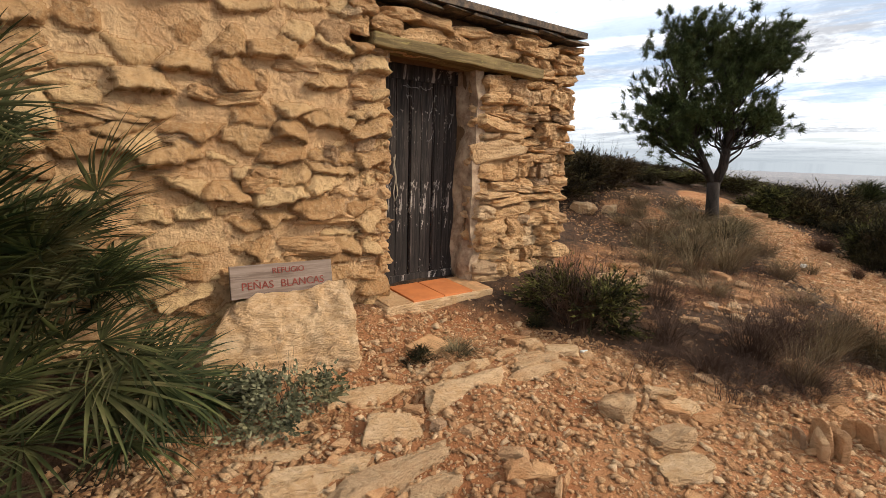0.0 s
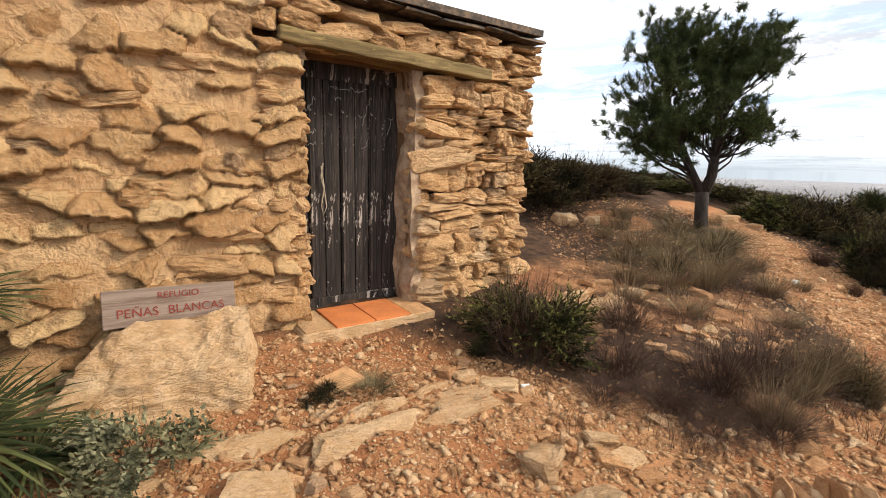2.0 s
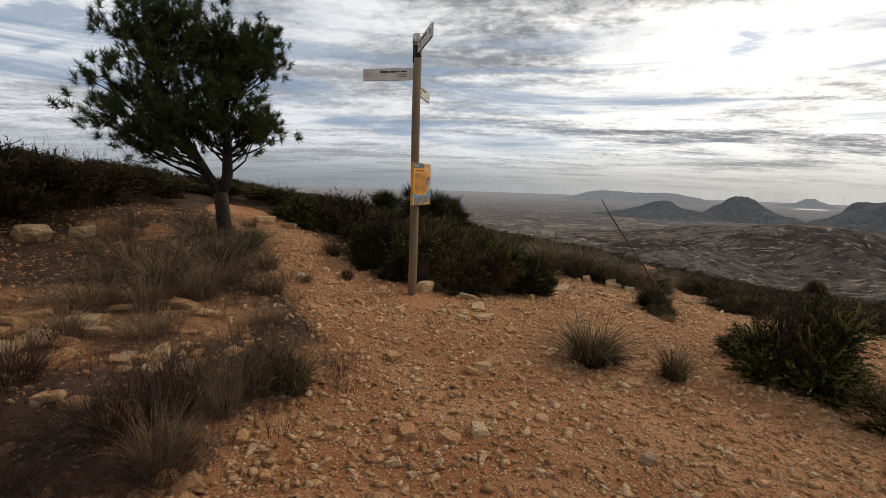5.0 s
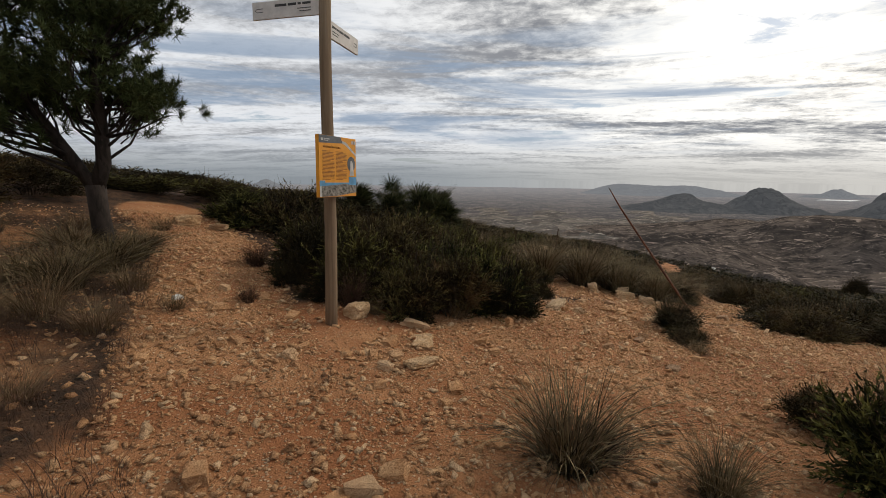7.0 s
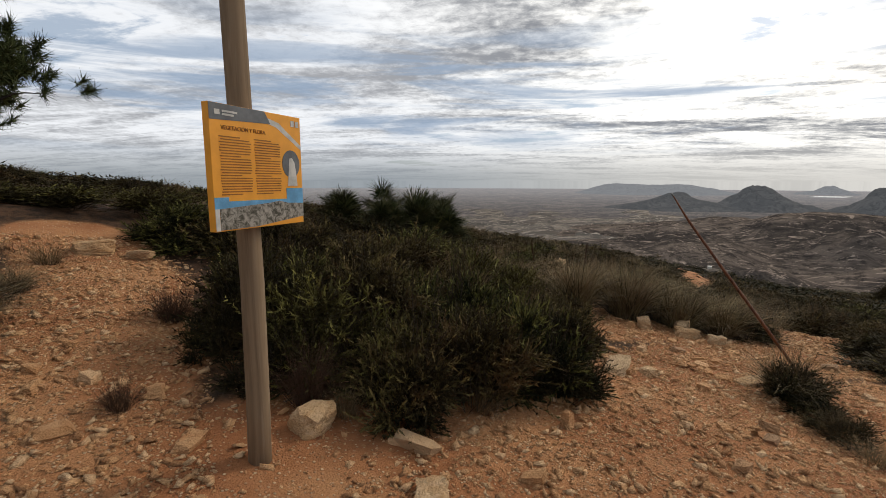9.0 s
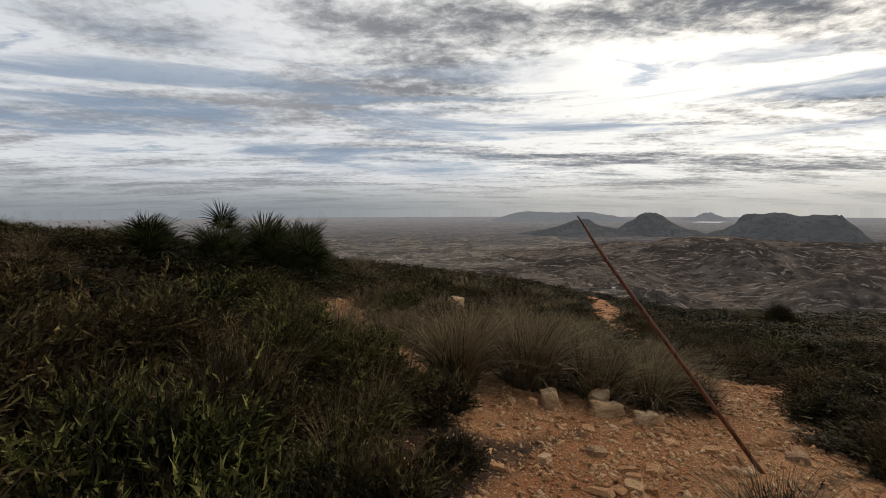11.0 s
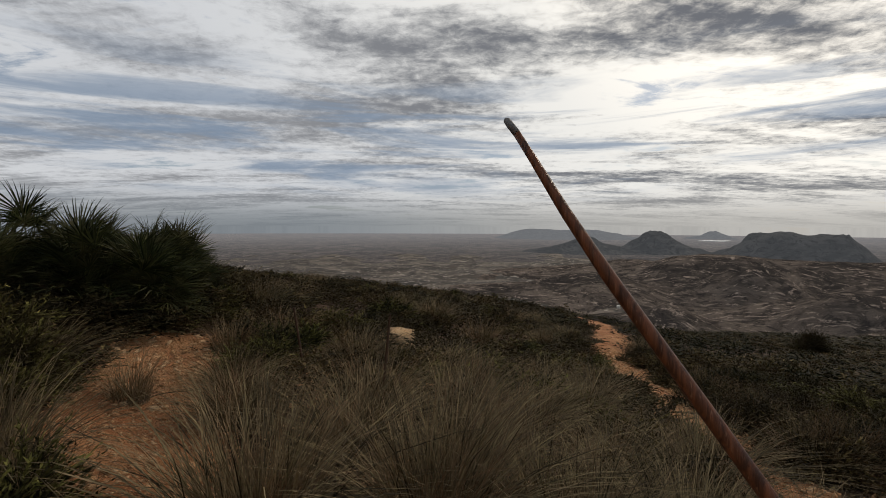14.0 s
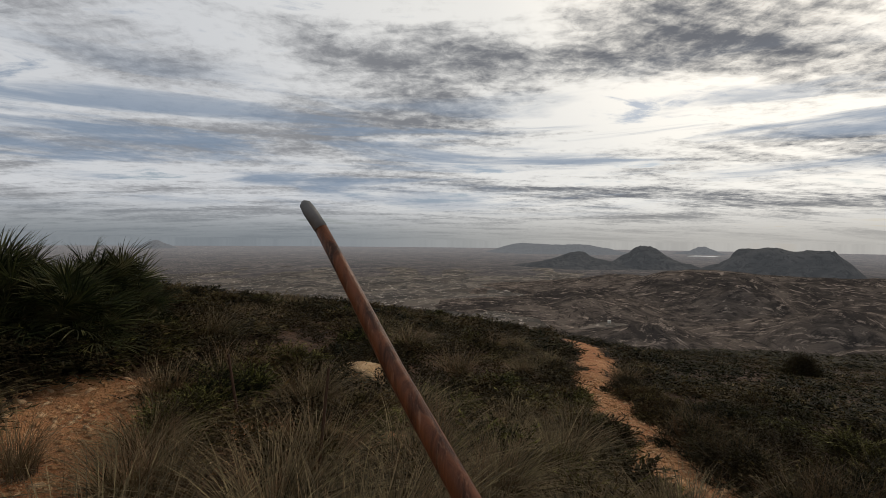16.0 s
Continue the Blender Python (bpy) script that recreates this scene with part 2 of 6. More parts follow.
DOORWOOD = wood_material("weathered_black_door_wood", (0.011, 0.009, 0.009), (0.055, 0.043, 0.037), (0.24, 0.19, 0.165), chips=0.8)
LINTEL = wood_material("lichen_grey_beam", (0.10, 0.07, 0.03), (0.24, 0.17, 0.075), (0.40, 0.32, 0.11), (2.0, 26, 26))
POSTWOOD = wood_material("treated_pine_post", (0.17, 0.12, 0.075), (0.29, 0.21, 0.135), (0.36, 0.28, 0.2), (22, 22, 0.9))
BOARD = wood_material("grey_pine_board", (0.15, 0.105, 0.08), (0.29, 0.22, 0.18), (0.40, 0.32, 0.27), (1.8, 30, 30))
CANE = wood_material("varnished_chestnut", (0.055, 0.022, 0.012), (0.25, 0.09, 0.04), (0.42, 0.22, 0.13), (55, 55, 5.0), 0.4)
BARK = wood_material("pine_bark", (0.014, 0.010, 0.008), (0.042, 0.031, 0.025), (0.065, 0.048, 0.037), (14, 14, 5))

k = Mat("terracotta_tile", 0.75)
c = k.mix(k.span(k.noise(k.world(), 8, 5), 0.35, 0.7), (0.56, 0.19, 0.06), (0.46, 0.15, 0.05))
c = k.mix(k.span(k.noise(k.world(), 5, 6, 0.7), 0.55, 0.75, 0, 0.55), c, (0.50, 0.33, 0.19))
TERRACOTTA = k.color(c).bump(k.noise(k.world(), 40, 5), 0.3, 0.004).m

k = Mat("slate_tile", 0.8)
c = k.mix(k.span(k.noise(k.world(), 14, 6, 0.7), 0.4, 0.65), (0.055, 0.045, 0.04), (0.17, 0.12, 0.08))
SLATE = k.color(c).bump(k.noise(k.world(), 30, 6), 0.6, 0.01).m


def plain(name, rgb, rough=0.6, metal=0.0, vary=0.18, scale=14):
    k = Mat(name, rough, metal)
    dim = tuple(v * (1 - vary * 2) for v in rgb)
    c = k.mix(k.span(k.noise(k.co, scale, 6, 0.65), 0.35, 0.7), dim, rgb)
    k.color(c).bump(k.noise(k.co, scale * 4, 4), 0.12, 0.003)
    return k.m


CHALK = plain("chalk", (0.42, 0.40, 0.38), 0.95)
ROPE = plain("pale_cord", (0.42, 0.36, 0.27), 0.9)
IRON = plain("rusted_iron", (0.10, 0.055, 0.035), 0.7, 0.4)
RED_PAINT = plain("faded_red_paint", (0.24, 0.05, 0.035), 0.8)
SIGN_WHITE = plain("sign_plate_white", (0.62, 0.60, 0.57), 0.5, 0, 0.08)
SIGN_INK = plain("sign_ink", (0.06, 0.06, 0.06), 0.6)
ALU = plain("aluminium_cap", (0.62, 0.62, 0.60), 0.45, 0.6)
BLACK_BAND = plain("black_band", (0.03, 0.025, 0.022), 0.6)
ORANGE = plain("panel_orange", (0.72, 0.32, 0.035), 0.45, 0, 0.06)
ORANGE_INK = plain("panel_brown_ink", (0.30, 0.12, 0.02), 0.5)
PANEL_GREY = plain("panel_slate_grey", (0.13, 0.14, 0.155), 0.45)
PANEL_PALE = plain("panel_pale_grey", (0.55, 0.55, 0.53), 0.45)
PANEL_BLUE = plain("panel_sky_blue", (0.13, 0.36, 0.62), 0.45)
k = Mat("panel_landscape_print", 0.5)
c = k.mix(k.span(k.noise(k.co, 34, 8, 0.75, 0.6), 0.38, 0.62), (0.045, 0.042, 0.03), (0.30, 0.28, 0.25))
PANEL_ROCKS = k.color(c).m
FERRULE = plain("worn_grey_rubber", (0.22, 0.22, 0.22), 0.6)
PAPER = plain("white_paper", (0.8, 0.8, 0.78), 0.8, 0, 0.05)


def leaf_material(name, dark, light, dry, dryness=0.15, rough=0.6, inner_shade=False):
    k = Mat(name, rough + 0.2, 0.0, 0.12)
    i = k.island()
    patch = k.math("ADD", k.math("MULTIPLY", k.math("SUBTRACT", k.noise(k.world(), 9, 2, 0.5), 0.5), 1.5), k.math("MULTIPLY", k.math("SUBTRACT", k.noise(k.world(), 2.1, 3, 0.5), 0.5), 1.6))
    if inner_shade:
        # shade inside the bush put into the colour; sprig ends pale like new growth
        tip_att = k.t.nodes.new("ShaderNodeAttribute")
        tip_att.attribute_name = "tip"
        i = k.math("ADD", k.math("MULTIPLY", i, 0.3), k.math("MULTIPLY", tip_att.outputs["Fac"], 1.05))
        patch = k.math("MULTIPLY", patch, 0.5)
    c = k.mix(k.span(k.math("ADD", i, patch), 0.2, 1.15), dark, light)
    c = k.mix(k.span(k.noise(k.world(), 3.5, 3, 0.6), 0.5 - dryness, 0.85 - dryness, 0, 0.9), c, dry)
    c = k.mix(k.span(k.rand(), 0, 1, 0, 0.35), c, (dry[0] * 0.6, dry[1] * 0.62, dry[2] * 0.6))
    k.color(c)
    return k.m


LEAF_SHRUB = leaf_material("shrub_leaf", (0.009, 0.011, 0.003), (0.235, 0.225, 0.062), (0.16, 0.105, 0.04), -0.06, inner_shade=True)
LEAF_OLIVE = leaf_material("olive_brown_leaf", (0.010, 0.009, 0.004), (0.205, 0.165, 0.06), (0.16, 0.095, 0.042), 0.04, inner_shade=True)
LEAF_DARK = leaf_material("dark_shrub_leaf", (0.006, 0.007, 0.003), (0.075, 0.066, 0.023), (0.085, 0.052, 0.022), 0.02, inner_shade=True)
LEAF_PINE = leaf_material("pine_needle", (0.012, 0.024, 0.008), (0.105, 0.135, 0.048), (0.10, 0.10, 0.035), -0.02)
LEAF_PALM = leaf_material("palm_blade", (0.010, 0.018, 0.005), (0.075, 0.085, 0.026), (0.19, 0.16, 0.075), 0.02, 0.45)
LEAF_GREY = leaf_material("grey_green_leaf", (0.09, 0.092, 0.05), (0.26, 0.245, 0.145), (0.2, 0.17, 0.08), 0.05)
GRASS_GREEN = leaf_material("esparto_blade", (0.016, 0.013, 0.006), (0.26, 0.205, 0.105), (0.26, 0.19, 0.11), 0.06)
GRASS_DRY = leaf_material("straw_blade", (0.13, 0.095, 0.05), (0.34, 0.26, 0.15), (0.20, 0.11, 0.06), 0.1)
TWIG_BROWN = leaf_material("dry_brown_twig", (0.06, 0.036, 0.025), (0.26, 0.165, 0.105), (0.08, 0.046, 0.034), 0.2)
TWIG_DARK = leaf_material("dark_twig", (0.03, 0.022, 0.016), (0.09, 0.07, 0.05), (0.06, 0.045, 0.035), 0.1)

# the one ground sheet: stony red earth on the hilltop, scrub on its slopes, pale fields on the plain
k = Mat("stony_red_earth", 0.95)
w = k.world()
peb = k.cells(w, 42)
pid = k.cells(w, 42, "Color")
earth = k.mix(k.span(k.noise(w, 1.1, 6, 0.6, 0.3), 0.35, 0.66), (0.37, 0.148, 0.060), (0.54, 0.272, 0.125))
earth = k.mix(k.span(k.noise(w, 14, 6, 0.7), 0.5, 0.75, 0, 0.5), earth, (0.20, 0.075, 0.032))
sepc = k.t.nodes.new("ShaderNodeSeparateColor")
k.t.links.new(pid, sepc.inputs[0])
stones = k.mix(sepc.outputs[0], (0.40, 0.19, 0.09), (0.76, 0.57, 0.37))
pebf = k.math("MULTIPLY", k.span(peb, 0.42, 0.22), k.span(sepc.outputs[1], 0.45, 0.62))
earth = k.mix(pebf, earth, stones)
sxyz = k.t.nodes.new("ShaderNodeSeparateXYZ")
k.t.links.new(w, sxyz.inputs[0])
low = sxyz.outputs[2]
scrub = k.mix(k.noise(w, 0.35, 8, 0.75, 0.5), (0.018, 0.016, 0.009), (0.075, 0.05, 0.028))
flat = k.t.nodes.new("ShaderNodeCombineXYZ")
k.t.links.new(sxyz.outputs[0], flat.inputs[0])
k.t.links.new(sxyz.outputs[1], flat.inputs[1])
plots = k.cells(k.scaled(flat.outputs[0], (0.016, 0.021, 1)), 1.0, "Color")
psep = k.t.nodes.new("ShaderNodeSeparateColor")
k.t.links.new(plots, psep.inputs[0])
fields = k.mix(psep.outputs[0], (0.06, 0.048, 0.038), (0.20, 0.165, 0.135))
fields = k.mix(k.span(k.noise(flat.outputs[0], 0.012, 9, 0.72, 0.8), 0.42, 0.58), fields, (0.042, 0.036, 0.031))
fields = k.mix(k.span(k.noise(flat.outputs[0], 0.05, 8, 0.75, 1.2), 0.55, 0.62, 0, 0.9), fields, (0.46, 0.40, 0.34))
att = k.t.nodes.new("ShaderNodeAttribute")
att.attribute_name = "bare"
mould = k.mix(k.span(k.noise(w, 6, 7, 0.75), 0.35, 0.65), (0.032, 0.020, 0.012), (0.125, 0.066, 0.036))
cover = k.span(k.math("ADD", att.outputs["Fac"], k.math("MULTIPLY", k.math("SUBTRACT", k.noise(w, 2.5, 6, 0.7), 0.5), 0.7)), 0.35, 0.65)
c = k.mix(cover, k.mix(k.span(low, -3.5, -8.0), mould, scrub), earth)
c = k.mix(k.span(low, -18, -45), c, fields)
hgt = k.math("ADD", k.math("MULTIPLY", pebf, 0.6), k.noise(w, 55, 6, 0.7))
SOIL = k.color(c).bump(hgt, 1.0, 0.03).m


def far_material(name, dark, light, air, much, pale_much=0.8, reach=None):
    """Backdrop land: haze of kilometres of air put in as glow, more with distance."""
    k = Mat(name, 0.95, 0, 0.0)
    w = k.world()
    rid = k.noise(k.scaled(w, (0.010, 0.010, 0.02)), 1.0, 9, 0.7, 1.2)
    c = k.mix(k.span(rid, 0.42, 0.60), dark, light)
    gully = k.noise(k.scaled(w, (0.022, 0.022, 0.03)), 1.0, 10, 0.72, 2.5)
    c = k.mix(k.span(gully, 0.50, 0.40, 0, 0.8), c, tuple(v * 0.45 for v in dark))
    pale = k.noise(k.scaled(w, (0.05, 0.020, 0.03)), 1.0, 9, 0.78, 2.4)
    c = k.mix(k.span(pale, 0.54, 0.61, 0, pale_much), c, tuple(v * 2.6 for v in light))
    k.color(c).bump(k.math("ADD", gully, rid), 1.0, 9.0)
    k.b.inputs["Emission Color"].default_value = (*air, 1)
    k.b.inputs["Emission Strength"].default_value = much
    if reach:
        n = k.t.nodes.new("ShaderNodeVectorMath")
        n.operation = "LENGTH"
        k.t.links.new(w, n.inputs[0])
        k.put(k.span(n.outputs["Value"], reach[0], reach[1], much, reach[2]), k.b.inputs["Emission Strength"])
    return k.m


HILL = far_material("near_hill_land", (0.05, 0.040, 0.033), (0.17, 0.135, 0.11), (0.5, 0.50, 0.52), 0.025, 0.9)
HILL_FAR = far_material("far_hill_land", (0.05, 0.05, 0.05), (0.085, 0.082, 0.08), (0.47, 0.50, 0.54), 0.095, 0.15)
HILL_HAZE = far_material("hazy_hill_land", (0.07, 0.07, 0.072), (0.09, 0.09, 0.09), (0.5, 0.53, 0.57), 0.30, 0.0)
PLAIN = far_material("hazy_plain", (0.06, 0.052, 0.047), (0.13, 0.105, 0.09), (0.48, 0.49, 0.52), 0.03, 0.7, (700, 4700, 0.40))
HOUSE_WHITE = plain("limewash", (0.7, 0.68, 0.64), 0.9)
k = Mat("sea_water_glow", 0.3)
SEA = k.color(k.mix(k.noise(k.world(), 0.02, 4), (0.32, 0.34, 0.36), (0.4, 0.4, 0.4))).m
# emission added in place of sky reflected on the water
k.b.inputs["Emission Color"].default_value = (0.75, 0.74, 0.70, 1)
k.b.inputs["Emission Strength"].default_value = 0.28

# ---- helpers of this scene ----
def sm(a, b, x):
    t = np.clip((np.asarray(x, float) - a) / (b - a), 0, 1)
    return t * t * (3 - 2 * t)


def part(name, bm, material, parent, label="", smooth=False):
    """Links a bmesh as one mesh object under a thing or a part."""
    me = bpy.data.meshes.new(name)
    bm.to_mesh(me)
    bm.free()
    return link_mesh(name, me, material, parent, label, smooth)


def link_mesh(name, me, material, parent=None, label="", smooth=False):
    if material and not me.materials:
        me.materials.append(material)
    if smooth:
        me.polygons.foreach_set("use_smooth", [True] * len(me.polygons))
    ob = new(name, me)
    ob.parent = parent
    if label:
        ob["label"] = label
    return ob


def tri_mesh(name, verts, tris):
    me = bpy.data.meshes.new(name)
    verts, tris = np.asarray(verts, np.float32), np.asarray(tris, np.int32)
    me.vertices.add(len(verts))
    me.vertices.foreach_set("co", verts.ravel())
    me.loops.add(tris.size)
    me.loops.foreach_set("vertex_index", tris.ravel())
    me.polygons.add(len(tris))
    me.polygons.foreach_set("loop_start", np.arange(0, tris.size, 3, dtype=np.int32))
    me.update(calc_edges=True)
    me.validate()
    return me


def empty(name, m, label, category, group="", kind=""):
    ob = new(name)
    ob.matrix_world = m
    ob.empty_display_size = 0.1
    return tagged(ob, label, category, group, kind)


def box(bm, cx, cy, cz, sx, sy, sz, m=None, bevel=0.0):
    made = bmesh.ops.create_cube(bm, size=1.0, matrix=Matrix.Translation((cx, cy, cz)) @ Matrix.Diagonal((sx, sy, sz, 1)))
    verts = made["verts"]
    if bevel:
        edges = {e for v in verts for e in v.link_edges}
        res = bmesh.ops.bevel(bm, geom=list(edges), offset=bevel, segments=2, affect="EDGES", profile=0.6)
        verts = list({v for f in res["faces"] for v in f.verts} | {v for v in verts if v.is_valid})
    if m is not None:
        bmesh.ops.transform(bm, matrix=m, verts=verts)
    return verts


def tube(bm, pts, radii, sides=8):
    """A tapered tube along points, closed at both ends."""
    rings = []
    for i, p in enumerate(pts):
        a = Vector(pts[max(i - 1, 0)])
        b = Vector(pts[min(i + 1, len(pts) - 1)])
        d = (b - a).normalized()
        s = d.cross(Vector((0.31, 0.77, 0.55))).normalized()
        q = d.cross(s)
        rings.append([bm.verts.new(Vector(p) + (s * math.cos(k * math.tau / sides) + q * math.sin(k * math.tau / sides)) * radii[i])
                      for k in range(sides)])
    for r0, r1 in zip(rings, rings[1:]):
        for k in range(sides):
            bm.faces.new((r0[k], r0[(k + 1) % sides], r1[(k + 1) % sides], r1[k]))
    bm.faces.new(rings[0][::-1])
    bm.faces.new(rings[-1])


def hull_rock(rng, points=16, flat=1.0):
    """A broken, angular stone that fills a unit box."""
    bm = bmesh.new()
    for _ in range(points):
        p = [rng.uniform(-0.5, 0.5) for _ in range(3)]
        k = rng.choice((0, 1, 2, 2))
        p[k] = math.copysign(0.5 * rng.uniform(0.86, 1.0), p[k])
        bm.verts.new((p[0], p[1], p[2] * flat))
    for c in ((-.46, -.4, -.4), (.45, -.42, -.38), (.4, .42, -.4), (-.42, .4, -.38), (-.4, -.36, .4), (.38, -.4, .36), (.4, .36, .38), (-.36, .4, .36)):
        bm.verts.new(tuple(v * rng.uniform(0.75, 1.06) for v in c))
    res = bmesh.ops.convex_hull(bm, input=bm.verts[:])
    loose = [v for v in bm.verts if not v.link_faces]
    bmesh.ops.delete(bm, geom=loose, context="VERTS")
    return bm


def rough_rock(rng, seed, cuts=5, amp=0.12, worn_edge=0.4):
    """A rounded, weathered rock in a unit box, finer than hull_rock."""
    bm = hull_rock(rng, 14)
    bmesh.ops.triangulate(bm, faces=bm.faces[:])
    for _ in range(cuts):
        long_edges = [e for e in bm.edges if e.calc_length() > 0.16]
        if not long_edges:
            break
        bmesh.ops.subdivide_edges(bm, edges=long_edges, cuts=1)
        bmesh.ops.triangulate(bm, faces=[f for f in bm.faces if len(f.verts) > 3])
    bmesh.ops.smooth_vert(bm, verts=bm.verts[:], factor=worn_edge, use_axis_x=True, use_axis_y=True, use_axis_z=True)
    bm.normal_update()
    for v in bm.verts:
        p = v.co * 2.6 + Vector((seed * 7.1, seed * 3.3, 0))
        v.co += v.normal * (noise.noise(p) * amp + noise.noise(p * 3.1) * amp * 0.45)
    return bm


def ground(x, y):
    """Height of the hilltop over the plan, falling away to the plain."""
    x, y = np.asarray(x, float), np.asarray(y, float)
    xc, yc = np.clip(x, -6, 17), np.clip(y, -5, 11)
    z = .2015 - .0206 * xc - .0066 * yc - .0041 * xc * xc - .0048 * xc * yc + .0128 * yc * yc
    z = z - .155 * np.clip(x - 17, 0, None) + .05 * np.clip(y - 11, 0, 6)
    r = np.hypot(x - 5, y - 5)
    east = sm(-.30, .05, (5 - y) / np.maximum(r, 1)) * sm(5, 15, x)
    z = z - .12 * np.clip(r - 24, 0, None) * (1 - .95 * east) - .22 * np.clip(r - 70, 0, None)
    u = (x + .534) * .819 + (y - 3.5) * .574
    n = (x + .534) * .574 - (y - 3.5) * .819
    z = z + .16 * np.exp(-(np.clip(n, 0, None) / .5) ** 2) * sm(2.6, 2.0, u) * sm(-3, -2, u) * sm(-4, -3, n)
    return np.maximum(z, -120)


def gz(x, y):
    return float(ground(x, y))


def seg_dist(x, y, line):
    x, y = np.asarray(x, float), np.asarray(y, float)
    best = np.full(x.shape, 1e9)
    for (ax, ay), (bx, by) in zip(line, line[1:]):
        dx, dy = bx - ax, by - ay
        t = np.clip(((x - ax) * dx + (y - ay) * dy) / (dx * dx + dy * dy), 0, 1)
        best = np.minimum(best, np.hypot(x - ax - t * dx, y - ay - t * dy))
    return best


TRACK = [(-1.5, -1.5), (0.6, 0.8), (2.2, 1.6), (4.4, 2.5), (6.4, 3.6), (8.4, 4.0), (10.4, 4.1)]
TRACK_MID = [(10.3, 4.1), (11.5, 4.25), (12.5, 3.75), (13.4, 3.75)]
TRACK_DOWN = [(13.2, 3.85), (14.6, 4.45), (15.8, 5.1), (17.2, 5.8), (18.3, 6.35), (19.4, 7.1), (21.0, 7.85), (25.0, 8.8), (29, 11)]
TRACK_FORK = [(13.4, 3.75), (14.6, 3.55), (15.8, 3.0), (17.5, 2.2)]
TRACK_NORTH = [(4.6, 3.2), (5.0, 5.0), (5.5, 6.6), (5.9, 8.4), (5.8, 9.8)]
TRACK_SIDE = [(10.9, 7.2), (11.35, 7.9), (11.85, 8.6), (12.3, 9.4)]


def on_track(x, y):
    """Distance from the edge of the nearest trodden way; below zero on it."""
    return np.minimum.reduce([seg_dist(x, y, TRACK) - 0.75, seg_dist(x, y, TRACK_MID) - 0.5, seg_dist(x, y, TRACK_DOWN) - 0.36, seg_dist(x, y, TRACK_FORK) - 0.36, seg_dist(x, y, TRACK_NORTH) - 0.42, seg_dist(x, y, TRACK_SIDE) - 0.30])


# ---- foliage meshes ----
def unit(v):
    return v / np.maximum(np.linalg.norm(v, axis=-1, keepdims=True), 1e-9)


def leaf_tris(base, d, length, width, rng, slim=False):
    """One slim four-cornered leaf for each base point."""
    n = len(base)
    side = unit(np.cross(d, rng.normal(size=(n, 3)))) * width[:, None] * 0.5
    if slim:
        v = np.stack([base - side, base + side, base + d * length[:, None]], 1).reshape(-1, 3)
        return v, np.arange(n * 3).reshape(-1, 3)
    mid = base + d * (length * 0.45)[:, None]
    tip = base + d * length[:, None]
    v = np.stack([base, mid - side, mid + side, tip], 1).reshape(-1, 3)
    k = np.arange(n)[:, None] * 4
    return v, np.concatenate([k + (0, 1, 2), k + (1, 3, 2)], 1).reshape(-1, 3)


def ribbon_tris(pts, width, side):
    """Tapered ribbons: pts (n, s, 3), width (n,), side (n, 3)."""
    n, s, _ = pts.shape
    taper = np.linspace(1, 0.12, s)[None, :, None]
    off = side[:, None, :] * width[:, None, None] * 0.5 * taper
    v = np.stack([pts - off, pts + off], 2).reshape(-1, 3)
    k = (np.arange(n)[:, None] * s + np.arange(s - 1)[None, :]).reshape(-1, 1) * 2
    return v, np.concatenate([k + (0, 1, 3), k + (0, 3, 2)], 1).reshape(-1, 3)


def join(chunks):
    vs, fs, at = [], [], 0
    for v, f in chunks:
        vs.append(v)
        fs.append(f + at)
        at += len(v)
    return np.concatenate(vs), np.concatenate(fs)


def bush_mesh(name, seed, sprigs=700, leaves=14, leaf=0.035, leaf_w=0.009, sprig=0.22, lump=0.42, rise=0.5, slim=True):
    """Leaves of a shrub: sprigs over a lumpy dome one metre wide and one high."""
    rng = np.random.default_rng(seed)
    clumps = 13
    cd = unit(rng.normal(size=(clumps, 3)) + (0, 0, 0.25))
    cd[:, 2] = np.abs(cd[:, 2])
    cr = rng.uniform(1 - lump, 1.0, clumps)
    heart = cd * cr[:, None] * np.array((0.46, 0.46, 0.62))
    own = rng.integers(0, clumps, sprigs)
    d = unit(unit(rng.normal(size=(sprigs, 3))) * 1.0 + cd[own] * 0.55 + (0, 0, rise * 0.6))
    start = heart[own] * rng.uniform(0.72, 0.92, (sprigs, 1)) + rng.normal(size=(sprigs, 3)) * 0.045
    start[:, 2] = np.maximum(start[:, 2], 0.02)
    way = unit(d + rng.normal(size=(sprigs, 3)) * 0.18)
    way[:, 2] = np.maximum(way[:, 2], -0.1)
    s = np.repeat(np.linspace(0.1, 1, leaves)[None], sprigs, 0)
    long = sprig * rng.uniform(0.5, 1.1, sprigs) * np.where(rng.random(sprigs) < 0.07, 1.6, 1.0)
    base = start[:, None] + way[:, None] * (s * long[:, None])[..., None]
    ld = unit(way[:, None] * 0.85 + rng.normal(size=(sprigs, leaves, 3)) * 0.36).reshape(-1, 3)
    base = base.reshape(-1, 3)
    n = len(base)
    v, f = leaf_tris(base, ld, leaf * rng.uniform(0.6, 1.3, n), leaf_w * rng.uniform(0.7, 1.3, n), rng, slim)
    me = tri_mesh(name, v, f)
    # leaves near the heart and sprig base get a darker, shaded colour
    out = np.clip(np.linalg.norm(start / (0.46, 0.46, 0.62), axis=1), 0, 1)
    tip_tone = (s ** 1.3 * (rng.uniform(0.08, 1.0, sprigs) * out)[:, None]).ravel()
    me.attributes.new("tip", "FLOAT", "POINT").data.foreach_set("value", np.repeat(tip_tone, 3 if slim else 4).astype(np.float32))
    return me


